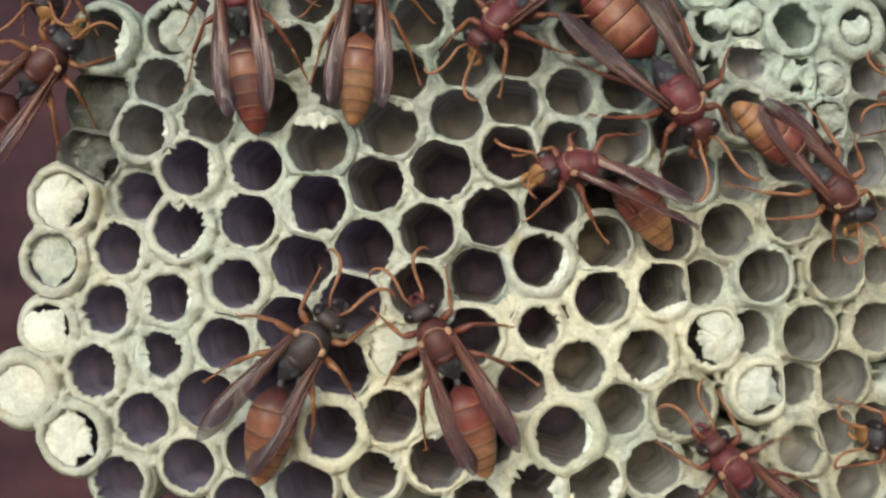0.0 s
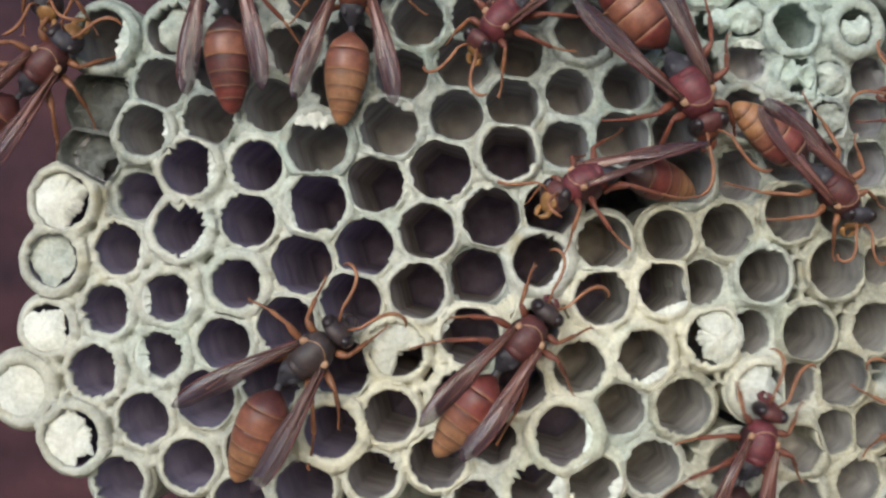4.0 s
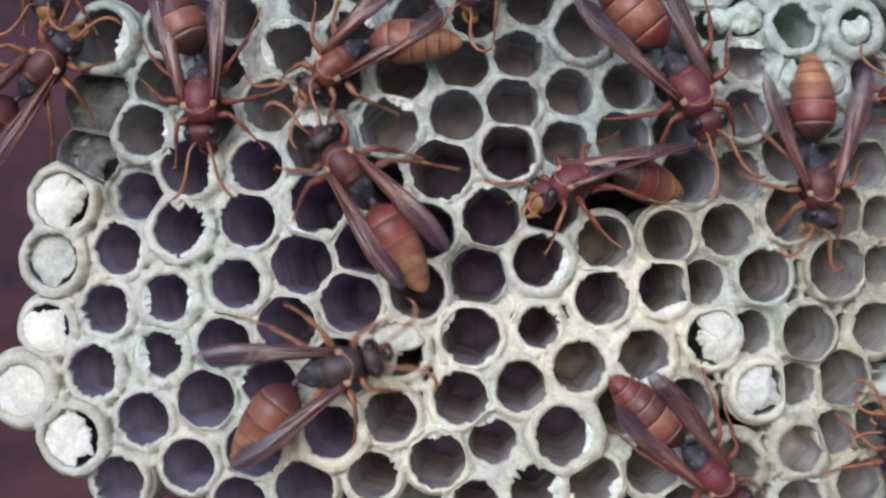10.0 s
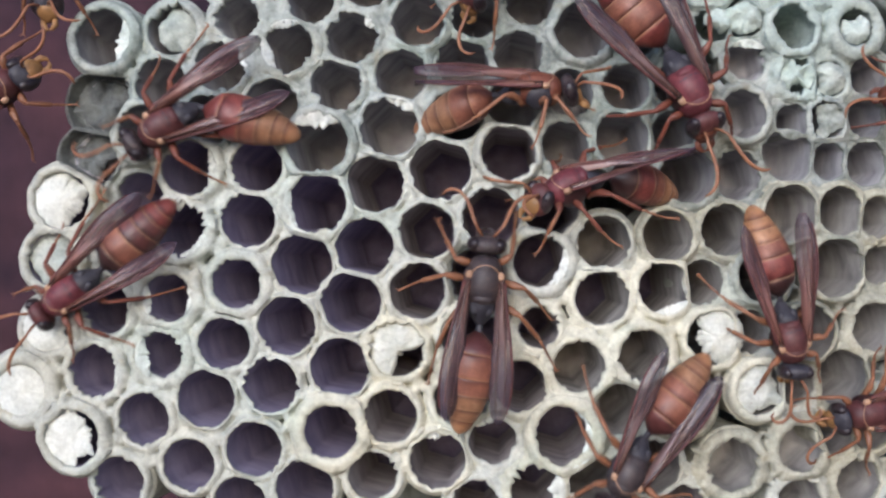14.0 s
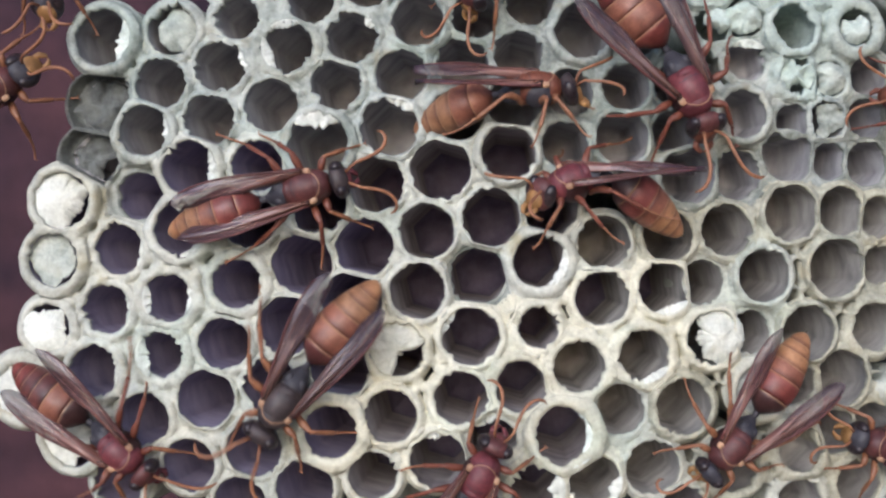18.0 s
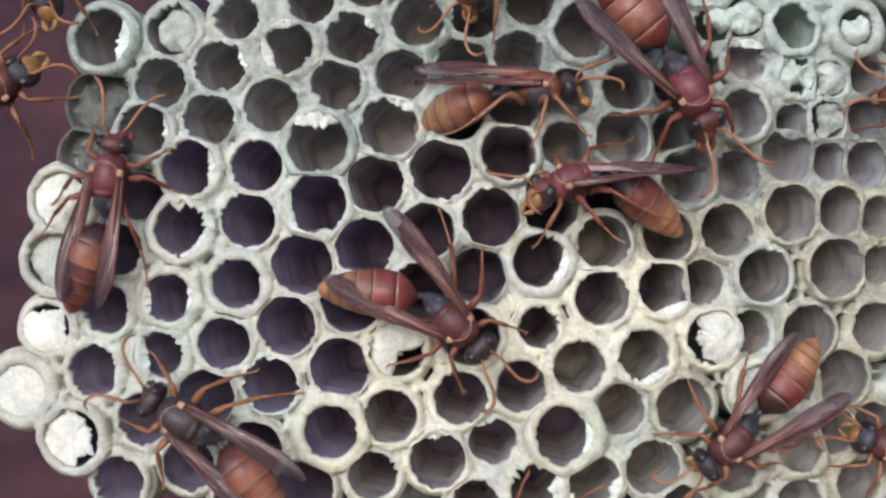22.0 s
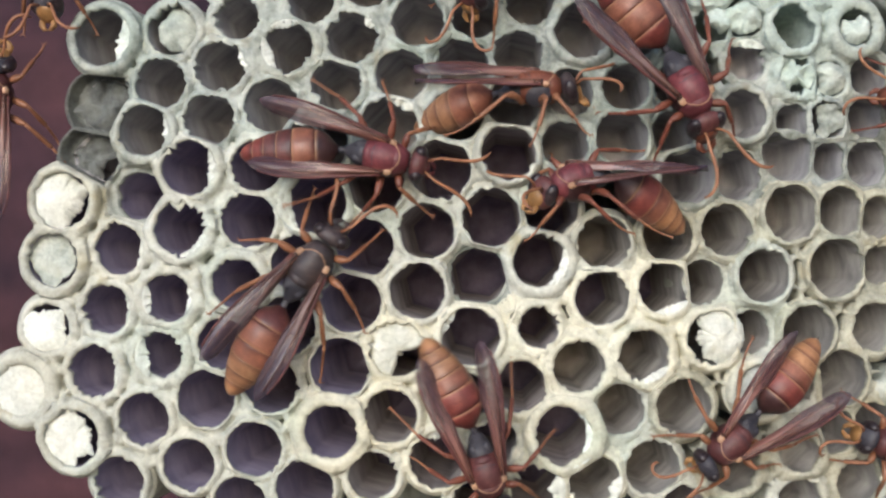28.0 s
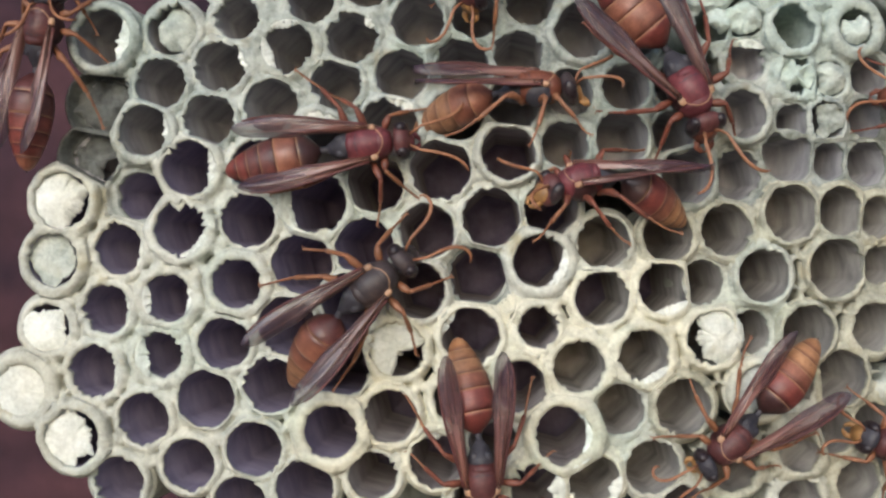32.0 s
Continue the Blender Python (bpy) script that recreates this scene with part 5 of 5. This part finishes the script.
    key_wasp(neighbour, [
        (0, 45.3, -18.63, 175, 0, 8, 0, 0),
        (1, 42.92, -18.4, 172, 0, 8, 0, 0),
        (1.5, 41.22, -18.9, 155, 0, 8, 0, 0),
        (2, 39.95, -17.94, 128, 0, 8, 0, 0),
        (2.5, 41.24, -14.95, 115, 0, 8, 0, 0),
        (3, 43.84, -13.96, 108, 0, 8, 0, 0),
        (4, 47.71, -16.05, 120, 0, 8, 0, 0),
        (10, 47.81, -17.66, 170, 0, 8, 0, 0),
        (12, 45.93, -15.86, 190, 0, 8, 0, 0),
        (13, 41.4, -16.33, 185, 0, 8, 0, 0),
        (14, 41.63, -15.95, 190, 0, 8, 0, 0),
        (17, 43.22, -19.39, 162.62, 0, 8, 0, 0),
        (32, 44.49, -19.46, 160.68, 0, 8, 0, 0)], seed=11)
    key_wasp(lurker, [
        (0, -37.92, 17.63, 48, -10, 8, 15, 0),
        (12, -38.13, 17.32, 48, -10, 8, 15, 0),
        (13, -41.6, 15.72, 28.58, -10, 8, 15, 0),
        (14, -42.95, 15.4, 27.38, 0, 8, 15, 0),
        (17, -42.95, 15.54, 30.25, 0, 8, 15, 0),
        (25.5, -42.95, 15.54, 30.25, 0, 8, 15, 0),
        (27, -43.8, 14.93, 57, 0, 8, 15, 0),
        (28, -43.37, 14.67, 82, -5, 8, 15, 0),
        (29, -42.18, 17.44, 84, 5, 2, 10, 0),
        (30, -40.52, 19.19, 80, 5, 2, 5, 0),
        (32, -38.2, 21, 78, 5, 3, 0, 0)], head_nod=28, seed=12)
    key_wasp(yellow_face, [
        (0, -37.82, 26.48, 270, 0, 8, 0, 0),
        (32, -37.82, 26.48, 270, 0, 8, 0, 0)], head_nod=45, seed=13)
    key_wasp(outsider, [
        (0, 48.6, 14.4, 170, 0, 8, 0, 0),
        (3, 48.6, 14.4, 165, 0, 8, 0, 0),
        (6, 47.8, 14.8, 170, 0, 8, 0, 0),
        (32, 47.6, 14.6, 172, 0, 8, 0, 0)], seed=14)


motions()
